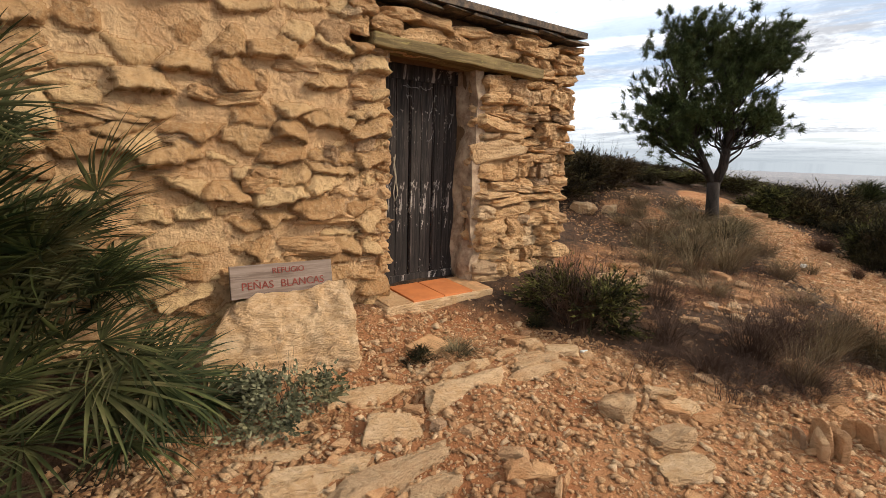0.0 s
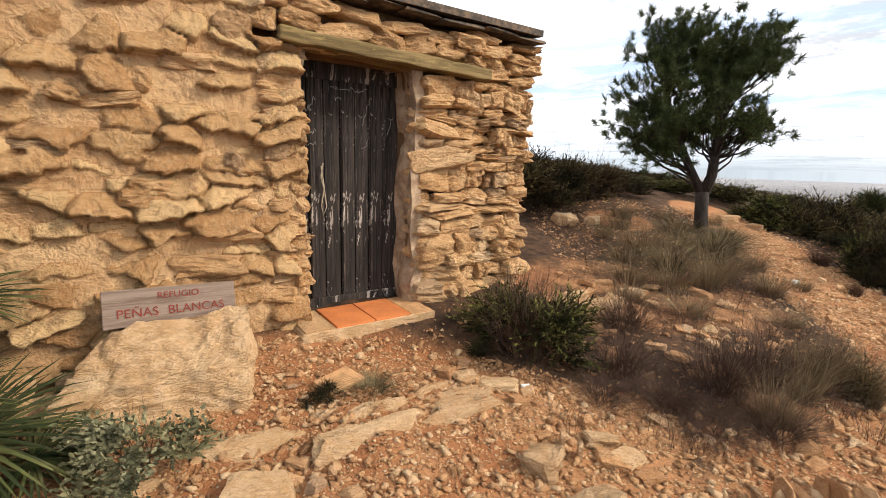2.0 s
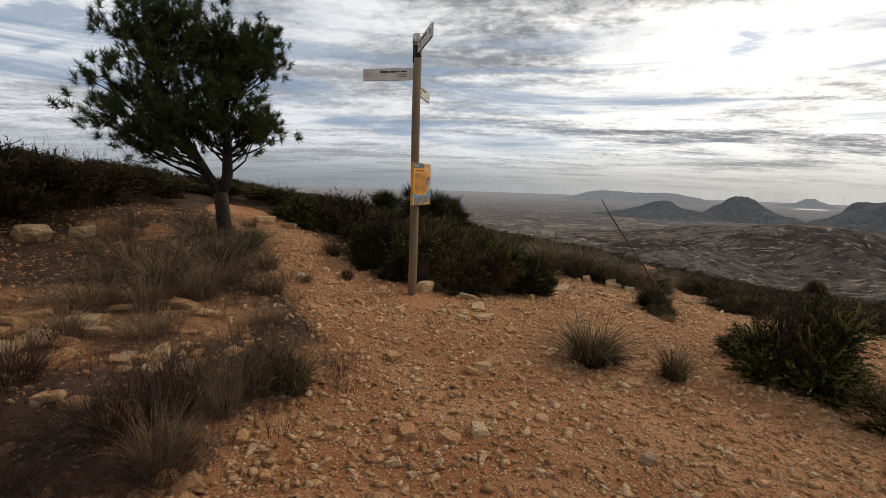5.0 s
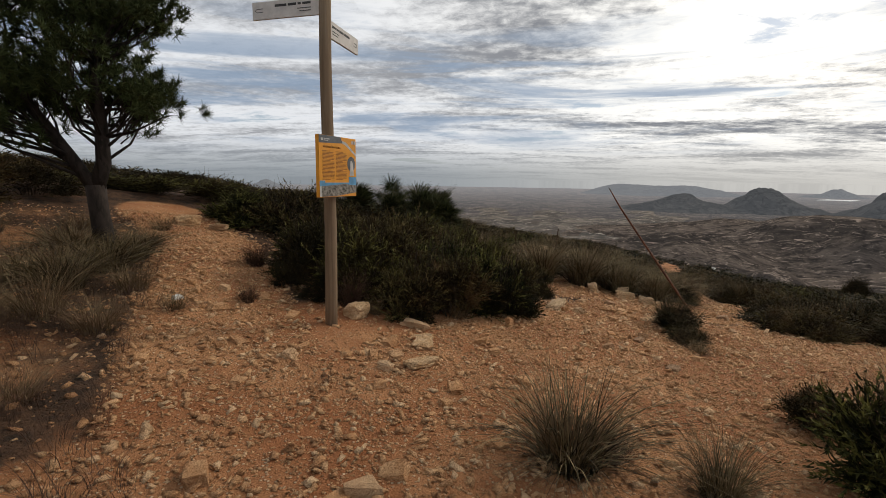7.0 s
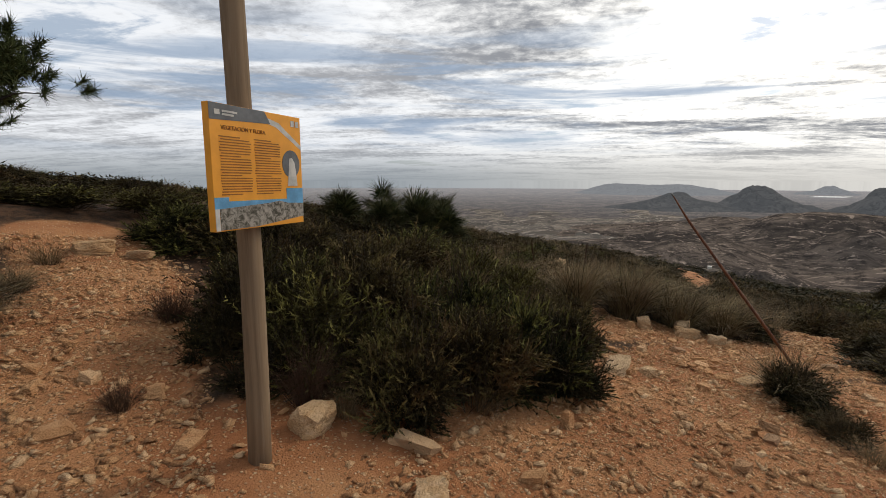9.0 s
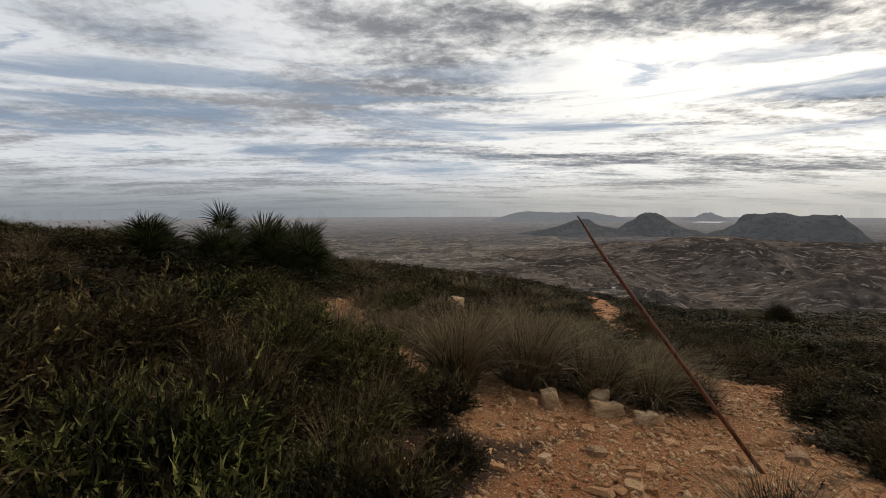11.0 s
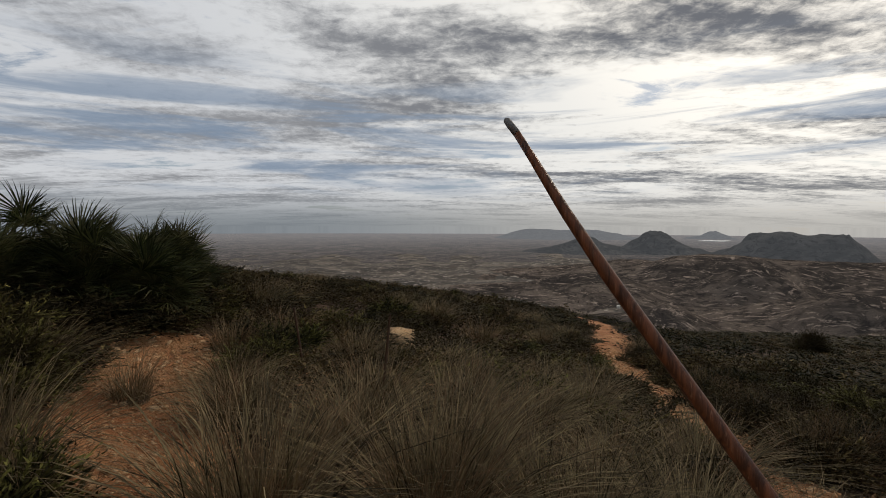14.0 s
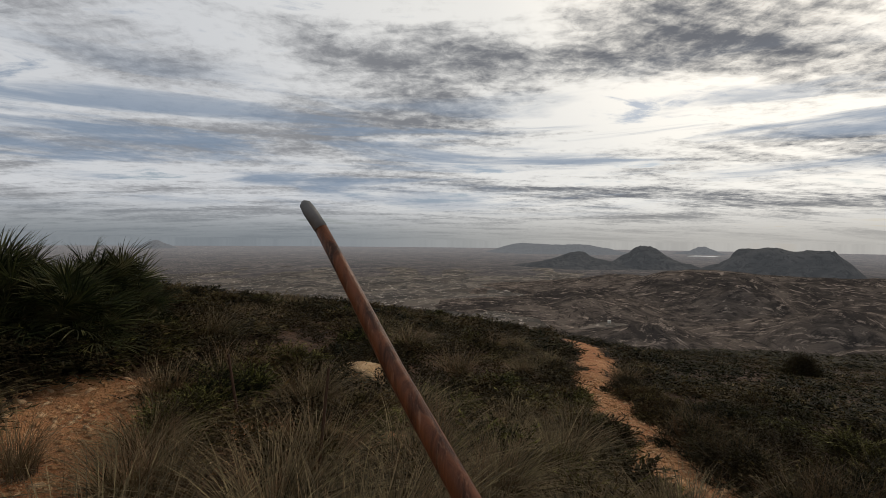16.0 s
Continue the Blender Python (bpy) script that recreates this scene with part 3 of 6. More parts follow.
def stem_mesh(name, seed, count=46, spread=0.5, tall=0.8, thick=0.008, twigs=2):
    rng = np.random.default_rng(seed)
    chunks = []
    a = rng.uniform(0, math.tau, count)
    rr = rng.uniform(0.2, 1.0, count)
    top = np.stack([np.cos(a) * rr * spread, np.sin(a) * rr * spread, tall * (1 - 0.5 * rr ** 2) * rng.uniform(0.6, 1.1, count)], 1)
    foot = np.stack([np.cos(a), np.sin(a), 0 * a], 1) * (rr * 0.1)[:, None] + (0, 0, -0.05)
    t = np.linspace(0, 1, 5)[None, :, None]
    pts = foot[:, None] * (1 - t) + top[:, None] * t
    pts[:, 1:-1] += rng.normal(size=(count, 3, 3)) * 0.025
    side = unit(rng.normal(size=(count, 3)))
    for k in range(2):
        turned = unit(np.cross(side, unit(top - foot))) if k else side
        chunks.append(ribbon_tris(pts, np.full(count, thick), turned))
    for _ in range(twigs):
        b = pts[:, rng.integers(2, 4)]
        w = unit(top - foot) + rng.normal(size=(count, 3)) * 0.5
        tw = b[:, None] + unit(w)[:, None] * np.linspace(0, 0.25, 3)[None, :, None]
        chunks.append(ribbon_tris(tw, np.full(count, thick * 0.5), side))
    return tri_mesh(name, *join(chunks))


def grass_mesh(name, seed, blades=420, tall=0.6, lean=0.5, width=0.004, foot=0.1):
    rng = np.random.default_rng(seed)
    a = rng.uniform(0, math.tau, blades)
    out = np.stack([np.cos(a), np.sin(a), 0 * a], 1)
    r0 = np.sqrt(rng.uniform(0, 1, blades)) * foot
    a2 = a + rng.normal(size=blades) * 0.7
    way = np.stack([np.cos(a2), np.sin(a2), 0 * a], 1)
    L = tall * rng.uniform(0.45, 1.15, blades)
    bend = lean * rng.uniform(0.25, 1.35, blades)
    s = np.linspace(0, 1, 6)[None, :]
    h = L[:, None] * (s - 0.42 * np.minimum(bend, 1.2)[:, None] * s ** 2.6)
    w = L[:, None] * (bend[:, None] * s ** 1.7 * 0.95)
    pts = out[:, None] * r0[:, None, None] + way[:, None] * w[..., None]
    pts[..., 2] += h - 0.02
    side = unit(np.cross(way, (0, 0, 1)) + rng.normal(size=(blades, 3)) * 0.4)
    return tri_mesh(name, *ribbon_tris(pts, width * rng.uniform(0.6, 1.3, blades), side))


def fan_leaf_mesh(name, seed, blades=34, long=0.46):
    """A fan palm's leaf: a stalk along +y, and stiff folded blades that spread from its end."""
    rng = np.random.default_rng(seed)
    hub = np.array((0, 0.0, 0.0))
    ang = np.linspace(-1.9, 1.9, blades) + rng.normal(size=blades) * 0.03
    d = np.stack([np.sin(ang), np.cos(ang) * 0.95, 0.22 * np.abs(np.sin(ang)) + 0.05 + rng.normal(size=blades) * 0.05], 1)
    d = unit(d)
    L = long * (0.72 + 0.28 * np.cos(ang * 0.8)) * rng.uniform(0.88, 1.08, blades)
    s = np.linspace(0.03, 1, 6)[None, :]
    pts = hub + d[:, None] * (s * L[:, None])[..., None]
    pts[..., 2] -= 0.22 * long * s ** 2.4 * rng.uniform(0.2, 1.6, blades)[:, None]
    side = unit(np.cross(d, (0, 0, 1)))
    up = np.cross(side, d)
    n = blades
    prof = np.array((0.25, 1.0, 1.0, 0.8, 0.5, 0.06))[None, :, None] * 0.0078
    keel = pts - up[:, None] * prof * 0.45
    v = np.stack([pts - side[:, None] * prof, keel, pts + side[:, None] * prof], 2).reshape(-1, 3)
    k = (np.arange(n)[:, None] * 6 + np.arange(5)[None]).reshape(-1, 1) * 3
    f = np.concatenate([k + (0, 1, 4), k + (0, 4, 3), k + (1, 2, 5), k + (1, 5, 4)], 1).reshape(-1, 3)
    return tri_mesh(name, v, f)

# ---- the ground ----
def axis(lo, hi, step, far, growth):
    mid = np.arange(lo, hi + step * 0.5, step)
    outs, d, p = [], step, 0.0
    while p < far:
        d *= growth
        p += d
        outs.append(p)
    outs = np.array(outs)
    return np.concatenate([lo - outs[::-1], mid, hi + outs])


gx, gy = axis(-3.0, 15.5, 0.085, 4700, 1.085), axis(-1.5, 11.0, 0.085, 4700, 1.085)
X, Y = np.meshgrid(gx, gy, indexing="ij")
Z = ground(X, Y)
rel = np.zeros(X.shape)
near_y = np.hypot(X - 6, Y - 5) < 40
for i, j in zip(*np.nonzero(near_y)):
    p = Vector((X[i, j], Y[i, j], 0))
    rel[i, j] = noise.noise(p * 0.55) * 0.05 + noise.noise(p * 1.9) * 0.03 + noise.noise(p * 5.5) * 0.016
worn = sm(0.7, -0.3, on_track(X, Y))
rocky = np.exp(-((X - 0.1) ** 2 / 1.1 + (Y - 2.2) ** 2 / 0.5))
Z = Z + rel * (1 - 0.45 * worn) + rocky * np.abs(rel) * 1.3 - 0.02
far_r = np.hypot(X - 5, Y - 5)
for i, j in zip(*np.nonzero((far_r > 60) & (far_r < 3000))):
    p = Vector((X[i, j] * 0.009, Y[i, j] * 0.009, 0.3))
    Z[i, j] += noise.fractal(p, 0.9, 2.1, 5) * 9.0 * float(sm(60, 200, far_r[i, j]))
nx, ny = X.shape
idx = np.arange(nx * ny).reshape(nx, ny)
quads = np.stack([idx[:-1, :-1], idx[1:, :-1], idx[1:, 1:], idx[:-1, 1:]], -1).reshape(-1, 4)
tris = np.concatenate([quads[:, (0, 1, 2)], quads[:, (0, 2, 3)]])
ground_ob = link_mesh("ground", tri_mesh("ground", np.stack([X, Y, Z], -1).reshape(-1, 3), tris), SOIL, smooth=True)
clear = np.maximum(sm(0.55, -0.1, on_track(X, Y)), sm(1.5, 0.4, np.hypot((X - 0.4) / 1.7, (Y - 2.0) / 1.7)))
clear = np.maximum(clear, sm(1.4, 0.8, np.hypot((X - 5.2) / 3.0, (Y - 2.0) / 2.0)))
clear = np.maximum(clear, sm(1.3, 0.8, np.hypot((X - 9.4) / 3.2, (Y - 1.9) / 1.7)))
clear = np.maximum(clear, 0.52 * sm(1.2, 0.5, np.hypot((X - 2.6) / 2.2, (Y - 5.2) / 1.4)))
clear = np.maximum(clear, 0.38 * sm(1.3, 0.7, np.hypot((X - 4.6) / 2.9, (Y - 7.6) / 2.6)))
for px, py, pr in ((13.2, 8.3, .35), (13.0, 7.5, .3), (14.1, 7.5, .4), (12.4, 9.1, .4), (3.6, 8.4, .6), (11.1, 5.85, .9), (11.9, 5.15, .8), (6.0, 4.8, 1.0), (6.9, 4.4, .9), (1.5, 2.9, .5)):
    clear = np.maximum(clear, 0.9 * sm(1.3, 0.6, np.hypot(X - px, Y - py) / pr))
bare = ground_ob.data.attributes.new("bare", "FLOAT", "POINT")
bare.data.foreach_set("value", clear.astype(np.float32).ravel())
tagged(ground_ob, "stony red-earth hilltop falling away to a pale farmed plain", "ground", kind="structure")


def lift(x, y):
    """Height of the built ground sheet."""
    i = min(max(int(np.searchsorted(gx, x)) - 1, 0), nx - 2)
    j = min(max(int(np.searchsorted(gy, y)) - 1, 0), ny - 2)
    a, b = (x - gx[i]) / (gx[i + 1] - gx[i]), (y - gy[j]) / (gy[j + 1] - gy[j])
    return float(Z[i, j] * (1 - a) * (1 - b) + Z[i + 1, j] * a * (1 - b) + Z[i, j + 1] * (1 - a) * b + Z[i + 1, j + 1] * a * b)


def far_hill(name, az, dist, width, top, seed, flat=0.0, base=-128, label="", land=None):
    """A range of hills out on the plain: az in degrees from +y to +x; width and height in metres."""
    n, m = 90, 26
    a = radians(az)
    fx, fy = math.sin(a), math.cos(a)
    u = np.linspace(-1, 1, n)
    v = np.linspace(-1, 1, m)
    Uu, Vv = np.meshgrid(u, v, indexing="ij")
    prof = np.exp(-(Uu / 0.42) ** 2 * (1 + 0.4 * np.sign(Uu) * math.sin(seed)))
    if not flat:
        prof = np.exp(-np.abs(Uu / 0.42) ** 1.25)
    if flat:
        prof = np.minimum(prof, flat) / flat
    H = prof * np.exp(-(Vv / 0.5) ** 2)
    pts = []
    for i in range(n):
        for j in range(m):
            q = Vector((Uu[i, j] * 3.2, Vv[i, j] * 2, seed * 5.0))
            h = H[i, j] * (1 + 0.30 * noise.fractal(q, 0.9, 2.0, 6) * (1 - 0.6 * (H[i, j] > 0.93)))
            h = max(h, -0.05) if abs(Uu[i, j]) < 0.97 and abs(Vv[i, j]) < 0.97 else -0.05
            s, d = Uu[i, j] * width, dist + Vv[i, j] * width * 0.6
            pts.append((fx * d + fy * s, fy * d - fx * s, base + (top - base) * h))
    ids = np.arange(n * m).reshape(n, m)
    q4 = np.stack([ids[:-1, :-1], ids[1:, :-1], ids[1:, 1:], ids[:-1, 1:]], -1).reshape(-1, 4)
    ob = link_mesh(name, tri_mesh(name, pts, np.concatenate([q4[:, (0, 1, 2)], q4[:, (0, 2, 3)]])), land or HILL, smooth=True)
    return tagged(ob, label or "distant bare grey hill out on the plain", "hill", "distant hills", "structure")


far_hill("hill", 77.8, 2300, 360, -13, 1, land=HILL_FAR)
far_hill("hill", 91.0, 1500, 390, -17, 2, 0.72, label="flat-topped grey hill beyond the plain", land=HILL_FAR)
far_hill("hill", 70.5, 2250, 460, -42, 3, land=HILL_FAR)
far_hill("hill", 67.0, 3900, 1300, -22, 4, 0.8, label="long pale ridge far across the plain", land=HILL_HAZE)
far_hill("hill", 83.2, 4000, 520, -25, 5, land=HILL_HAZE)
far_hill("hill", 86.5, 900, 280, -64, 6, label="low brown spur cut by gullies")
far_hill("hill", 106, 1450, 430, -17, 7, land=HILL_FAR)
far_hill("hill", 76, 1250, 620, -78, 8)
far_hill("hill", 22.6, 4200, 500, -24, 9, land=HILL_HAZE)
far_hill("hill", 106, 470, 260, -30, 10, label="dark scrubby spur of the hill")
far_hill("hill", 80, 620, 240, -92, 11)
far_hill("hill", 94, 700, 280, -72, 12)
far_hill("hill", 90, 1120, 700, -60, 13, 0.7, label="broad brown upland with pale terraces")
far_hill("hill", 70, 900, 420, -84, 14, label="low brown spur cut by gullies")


def plain_ring(r0, r1, z, material, label):
    bm = bmesh.new()
    a = [i * math.tau / 96 for i in range(96)]
    lo = [bm.verts.new((r0 * math.sin(t), r0 * math.cos(t), -136 if r0 < 1000 else -112)) for t in a]
    hi = [bm.verts.new((r1 * math.sin(t), r1 * math.cos(t), z)) for t in a]
    for i in range(96):
        bm.faces.new((lo[i], lo[(i + 1) % 96], hi[(i + 1) % 96], hi[i]))
    return tagged(part("backdrop", bm, material, None), label, "plain", kind="structure")


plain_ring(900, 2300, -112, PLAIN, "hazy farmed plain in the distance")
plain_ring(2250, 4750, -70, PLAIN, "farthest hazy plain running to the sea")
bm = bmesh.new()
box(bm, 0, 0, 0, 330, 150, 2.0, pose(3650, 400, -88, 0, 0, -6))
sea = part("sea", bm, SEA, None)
tagged(sea, "strip of pale sea with added glow behind the hills", "sea", kind="structure")

# ---- the stone hut ----
HUT = pose(-.534, 3.5, 0, 0, 0, 35)       # x along the front, -y outward
hut = empty("stone_hut", HUT, "small rubble-stone mountain hut with a dark plank door", "hut")
rng = random.Random(4)
DOOR_L, DOOR_R, DOOR_B, DOOR_T = 0.20, 1.04, 0.50, 2.33
WALL_L, WALL_R, WALL_T = -3.3, 2.24, 2.70


def batter(u):
    """How far the bulging old wall stands out along its length."""
    return 0.03 * math.cos((u + 0.4) * 1.3)


gap_u = 0.0125
us, zs = np.arange(WALL_L, WALL_R, gap_u), np.arange(0.0, WALL_T, gap_u)
Uw, Zw = np.meshgrid(us, zs, indexing="ij")
soft_n, wu, wz = np.zeros(Uw.shape), np.zeros(Uw.shape), np.zeros(Uw.shape)
for i in range(len(us)):
    for j in range(len(zs)):
        p = Vector((us[i], zs[j], 1.5))
        soft_n[i, j] = noise.noise(p * 2.6) * 0.022 + noise.noise(p * 8) * 0.010 + (0.3 - abs(noise.noise(p * 17))) * 0.012 + noise.noise(p * 41) * 0.004
        wu[i, j], wz[i, j] = noise.noise(p * 4.1 + Vector((9, 0, 0))) * 0.075 + noise.noise(p * 13) * 0.03 + noise.noise(p * 34) * 0.014, noise.noise(p * 3.3 + Vector((0, 5, 0))) * 0.045 + noise.noise(p * 15 + Vector((3, 0, 0))) * 0.022 + noise.noise(p * 37) * 0.010
# flat stones bedded in the plaster, each with its own lean
gw = np.random.default_rng(6)
su, szz = [], []
for r_i, z0 in enumerate(np.arange(0.0, WALL_T + 0.1, 0.125)):
    row = np.arange(WALL_L - 0.2, WALL_R + 0.3, 0.27) + gw.uniform(0, 0.27)
    su.append(row + gw.normal(size=len(row)) * 0.075)
    szz.append(z0 + gw.normal(size=len(row)) * 0.035)
su, szz = np.concatenate(su), np.concatenate(szz)
pu, pz = (Uw + wu).ravel(), (Zw + wz).ravel()
own, edge = np.zeros(len(pu), int), np.zeros(len(pu))
for a in range(0, len(pu), 6000):
    q = np.hypot(pu[a:a + 6000, None] - su[None], (pz[a:a + 6000, None] - szz[None]) * 2.1)
    two = np.argpartition(q, 1, 1)[:, :2]
    d2 = np.take_along_axis(q, two, 1)
    own[a:a + 6000] = np.where(d2[:, 0] < d2[:, 1], two[:, 0], two[:, 1])
    edge[a:a + 6000] = np.abs(d2[:, 0] - d2[:, 1])
n_s = len(su)
rise_s, lean_u, lean_z, tone = gw.uniform(-0.085, 0.085, n_s), gw.normal(size=n_s) * 0.13, -gw.uniform(0.05, 0.95, n_s), gw.uniform(0.2, 1.0, n_s)
bed = rise_s[own] + lean_u[own] * (pu - su[own]) + lean_z[own] * (pz - szz[own]) - 0.095 * np.exp(-edge / 0.016)
bed = bed.reshape(Uw.shape) + soft_n * 0.9
proud_n = np.maximum(bed, soft_n)
shown = np.where(bed > soft_n + 0.002, tone[own].reshape(Uw.shape), 0.0)
dry_laid = (Uw > DOOR_R) | ((Zw > 2.36) & (Uw > -0.1))
proud_n = np.where(dry_laid, -0.10 + soft_n, proud_n)
bulge = 0.03 * np.cos((Uw + 0.4) * 1.3)
wid = np.arange(Uw.size).reshape(Uw.shape)
hole = (Uw[:-1, :-1] > DOOR_L - 0.02) & (Uw[1:, :-1] < DOOR_R + 0.02) & (Zw[:-1, 1:] < DOOR_T)
wq = np.stack([wid[:-1, :-1], wid[1:, :-1], wid[1:, 1:], wid[:-1, 1:]], -1)[~hole]
wall_me = tri_mesh("wall_front", np.stack([Uw, -bulge - proud_n, Zw], -1).reshape(-1, 3), np.concatenate([wq[:, (0, 1, 2)], wq[:, (0, 2, 3)]]))
wall_me.attributes.new("stone", "FLOAT", "POINT").data.foreach_set("value", shown.astype(np.float32).ravel())
wall_me.materials.append(PLASTER)
# second slot: gap shade as colour, behind the dry-laid stones
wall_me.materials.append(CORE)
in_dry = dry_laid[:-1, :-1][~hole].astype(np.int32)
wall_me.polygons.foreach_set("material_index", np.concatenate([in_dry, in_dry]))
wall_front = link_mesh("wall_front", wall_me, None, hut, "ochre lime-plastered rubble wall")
bm = bmesh.new()
for a, b, c, d in ((WALL_L, DOOR_L - 0.02, 0, WALL_T), (DOOR_R + 0.02, WALL_R, 0, WALL_T), (DOOR_L - 0.02, DOOR_R + 0.02, DOOR_T, WALL_T)):
    box(bm, (a + b) / 2, 0.42, (c + d) / 2 - 0.002, b - a, 0.52, d - c)
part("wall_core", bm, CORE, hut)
bm = bmesh.new()
box(bm, WALL_R - 0.25, 2.0, 1.3, 0.5, 3.0, 2.6)
box(bm, WALL_L + 0.25, 2.0, 1.3, 0.5, 3.0, 2.6)
box(bm, (WALL_L + WALL_R) / 2, 3.4, 1.3, WALL_R - WALL_L - 0.1, 0.5, 2.6)
part("wall_rear", bm, STONE, hut)

# reveals of the doorway
for u, s in ((DOOR_L - 0.02, 1), (DOOR_R + 0.02, -1)):
    bm = bmesh.new()
    box(bm, u - s * 0.03, 0.17, 1.38, 0.09, 0.36, 1.92)
    bmesh.ops.subdivide_edges(bm, edges=[e for e in bm.edges if e.calc_length() > 0.3], cuts=14, use_grid_fill=True)
    for v in bm.verts:
        v.co.x += noise.noise(Vector((u * 9, v.co.z * 6, v.co.y * 7))) * 0.06
    part("door_reveal", bm, MORTAR, hut, "patched lime lining of the doorway")

# stones of the front wall
rock_meshes = []
for i in range(14):
    b0 = rough_rock(random.Random(50 + i), i, 3, 0.13, 0.03)
    me = bpy.data.meshes.new("stone")
    b0.to_mesh(me)
    b0.free()
    me.materials.append(STONE)
    rock_meshes.append(me)
stone_count = 0


def wall_stone(u, z, wid, hei, proud, depth=0.22):
    global stone_count
    if stone_count >= 380:
        return
    stone_count += 1
    ob = new("stone", rng.choice(rock_meshes))
    ob.parent = wall_front
    y = -batter(u) - proud + depth / 2
    ob.matrix_basis = pose(u, y, z, rng.uniform(-14, 14), rng.uniform(-11, 11), rng.uniform(-16, 16) + rng.choice((0, 180))) @ Matrix.Diagonal((wid * 1.08, depth, hei * 1.14, 1))


def courses(u0, u1, z0, z1, hmin, hmax, wmin, wmax, fill, proud):
    z = z0
    while z < z1 - 0.03:
        h = min(rng.uniform(hmin, hmax), z1 - z)
        u = u0 - rng.uniform(0, 0.05)
        while u < u1 - 0.04:
            wd = min(rng.uniform(wmin, wmax), u1 + 0.03 - u)
            if rng.random() < fill:
                wall_stone(u + wd / 2, z + h / 2 + rng.uniform(-.012, .012), wd * 1.08, h * rng.uniform(0.9, 1.12), rng.uniform(*proud))
            u += wd
        z += h


# dry-laid stones beside the door and over the lintel, then stones half drowned in plaster
courses(DOOR_R + 0.06, 1.58, 0.20, 2.30, 0.05, 0.18, 0.16, 0.48, 1.0, (0.02, 0.13))
courses(1.56, WALL_R + 0.03, 0.15, 2.36, 0.045, 0.14, 0.08, 0.3, 1.0, (-0.01, 0.11))
courses(-0.10, 1.65, 2.43, 2.64, 0.10, 0.12, 0.16, 0.38, 1.0, (0.04, 0.12))
courses(1.55, WALL_R + 0.05, 2.34, 2.66, 0.06, 0.12, 0.12, 0.34, 1.0, (0.04, 0.12))
courses(-0.05, DOOR_L - 0.01, 0.34, 2.32, 0.05, 0.12, 0.13, 0.26, 1.0, (0.01, 0.06))
courses(-2.35, -0.06, 0.22, 2.68, 0.05, 0.17, 0.12, 0.46, 0.20, (0.02, 0.10))

bm = bmesh.new()
box(bm, 0.795, -0.02, 2.365, 1.66, 0.24, 0.085, pose(0, 0, 0.022, 0, 1.6, 0), bevel=0.012)
bmesh.ops.subdivide_edges(bm, edges=[e for e in bm.edges if e.calc_length() > 0.6], cuts=22, use_grid_fill=True)
for v in bm.verts:
    v.co += Vector((0, noise.noise(v.co * 7), noise.noise(v.co * 6 + Vector((3, 0, 0))))) * 0.012
part("lintel", bm, LINTEL, hut, "weathered timber lintel with yellow lichen")

# the plank door, set back in its opening
door = empty("door", Matrix(), "old plank door, black and flaking", "door")
for key in ("label", "category"):
    del door[key]
door.parent = hut
door.matrix_basis = pose(0, 0.28, 0)
edges_u = [DOOR_L - 0.02, 0.315, 0.44, 0.565, 0.685, 0.80, 0.92, DOOR_R + 0.03]
for i, (a, b) in enumerate(zip(edges_u, edges_u[1:])):
    bm = bmesh.new()
    box(bm, 0, 0, 0, b - a - 0.008, 0.028, DOOR_T - DOOR_B - 0.02, bevel=0.004)
    pl = part("plank", bm, DOORWOOD, door)
    pl.matrix_basis = pose((a + b) / 2, -0.006 * (i % 2), (DOOR_B + DOOR_T) / 2)
for i, u in enumerate((0.315, 0.565, 0.80)):
    bm = bmesh.new()
    box(bm, 0, 0, 0, 0.035, 0.016, 1.66, bevel=0.004)
    ba = part("batten", bm, DOORWOOD, door)
    ba.matrix_basis = pose(u + 0.03, -0.026, 1.44)
for z, hh in ((DOOR_B + 0.05, 0.09), (DOOR_T - 0.06, 0.12)):
    bm = bmesh.new()
    box(bm, 0, 0, 0, 0.84, 0.02, hh, bevel=0.004)
    ra = part("rail", bm, DOORWOOD, door)
    ra.matrix_basis = pose(0.62, -0.024, z)
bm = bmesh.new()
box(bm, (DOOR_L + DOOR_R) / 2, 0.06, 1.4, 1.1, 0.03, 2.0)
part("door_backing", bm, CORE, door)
bm = bmesh.new()
tube(bm, [(0.42, -0.045, 1.62), (0.40, -0.05, 1.52), (0.425, -0.05, 1.42), (0.44, -0.05, 1.30), (0.415, -0.05, 1.24), (0.40, -0.05, 1.31), (0.425, -0.05, 1.44), (0.405, -0.045, 1.6)], [0.005] * 8, 5)
part("cord", bm, ROPE, door, "pale cord loop hung on the door")
# chalk scrawls
bm = bmesh.new()


def scrawl(u0, z0, su, sz, turns, seed):
    r = random.Random(seed)
    pts = [(u0 + su * i / turns + r.uniform(-.3, .3) * su / 3, -0.040, z0 + sz * (i / turns if sz > su else 0) + r.uniform(-.5, .5) * min(su, sz) * (.6 if sz > su else 1.0)) for i in range(turns + 1)]
    tube(bm, pts, [0.0018] * len(pts), 4)


for u0, z0, su, sz, tn, sd in ((.30, 1.98, .07, .10, 9, 1), (.31, 1.84, .06, .05, 8, 2), (.50, 2.16, .28, .04, 16, 3), (.74, 1.92, .07, .20, 12, 4), (.95, 1.84, .05, .15, 11, 5), (.52, 2.08, .05, .05, 6, 6), (.30, 1.76, .08, .04, 7, 7), (.73, 1.72, .06, .08, 6, 8)):
    scrawl(u0, z0, su, sz, tn, sd)
part("chalk_scrawl", bm, CHALK, door, "white chalk scribbles")

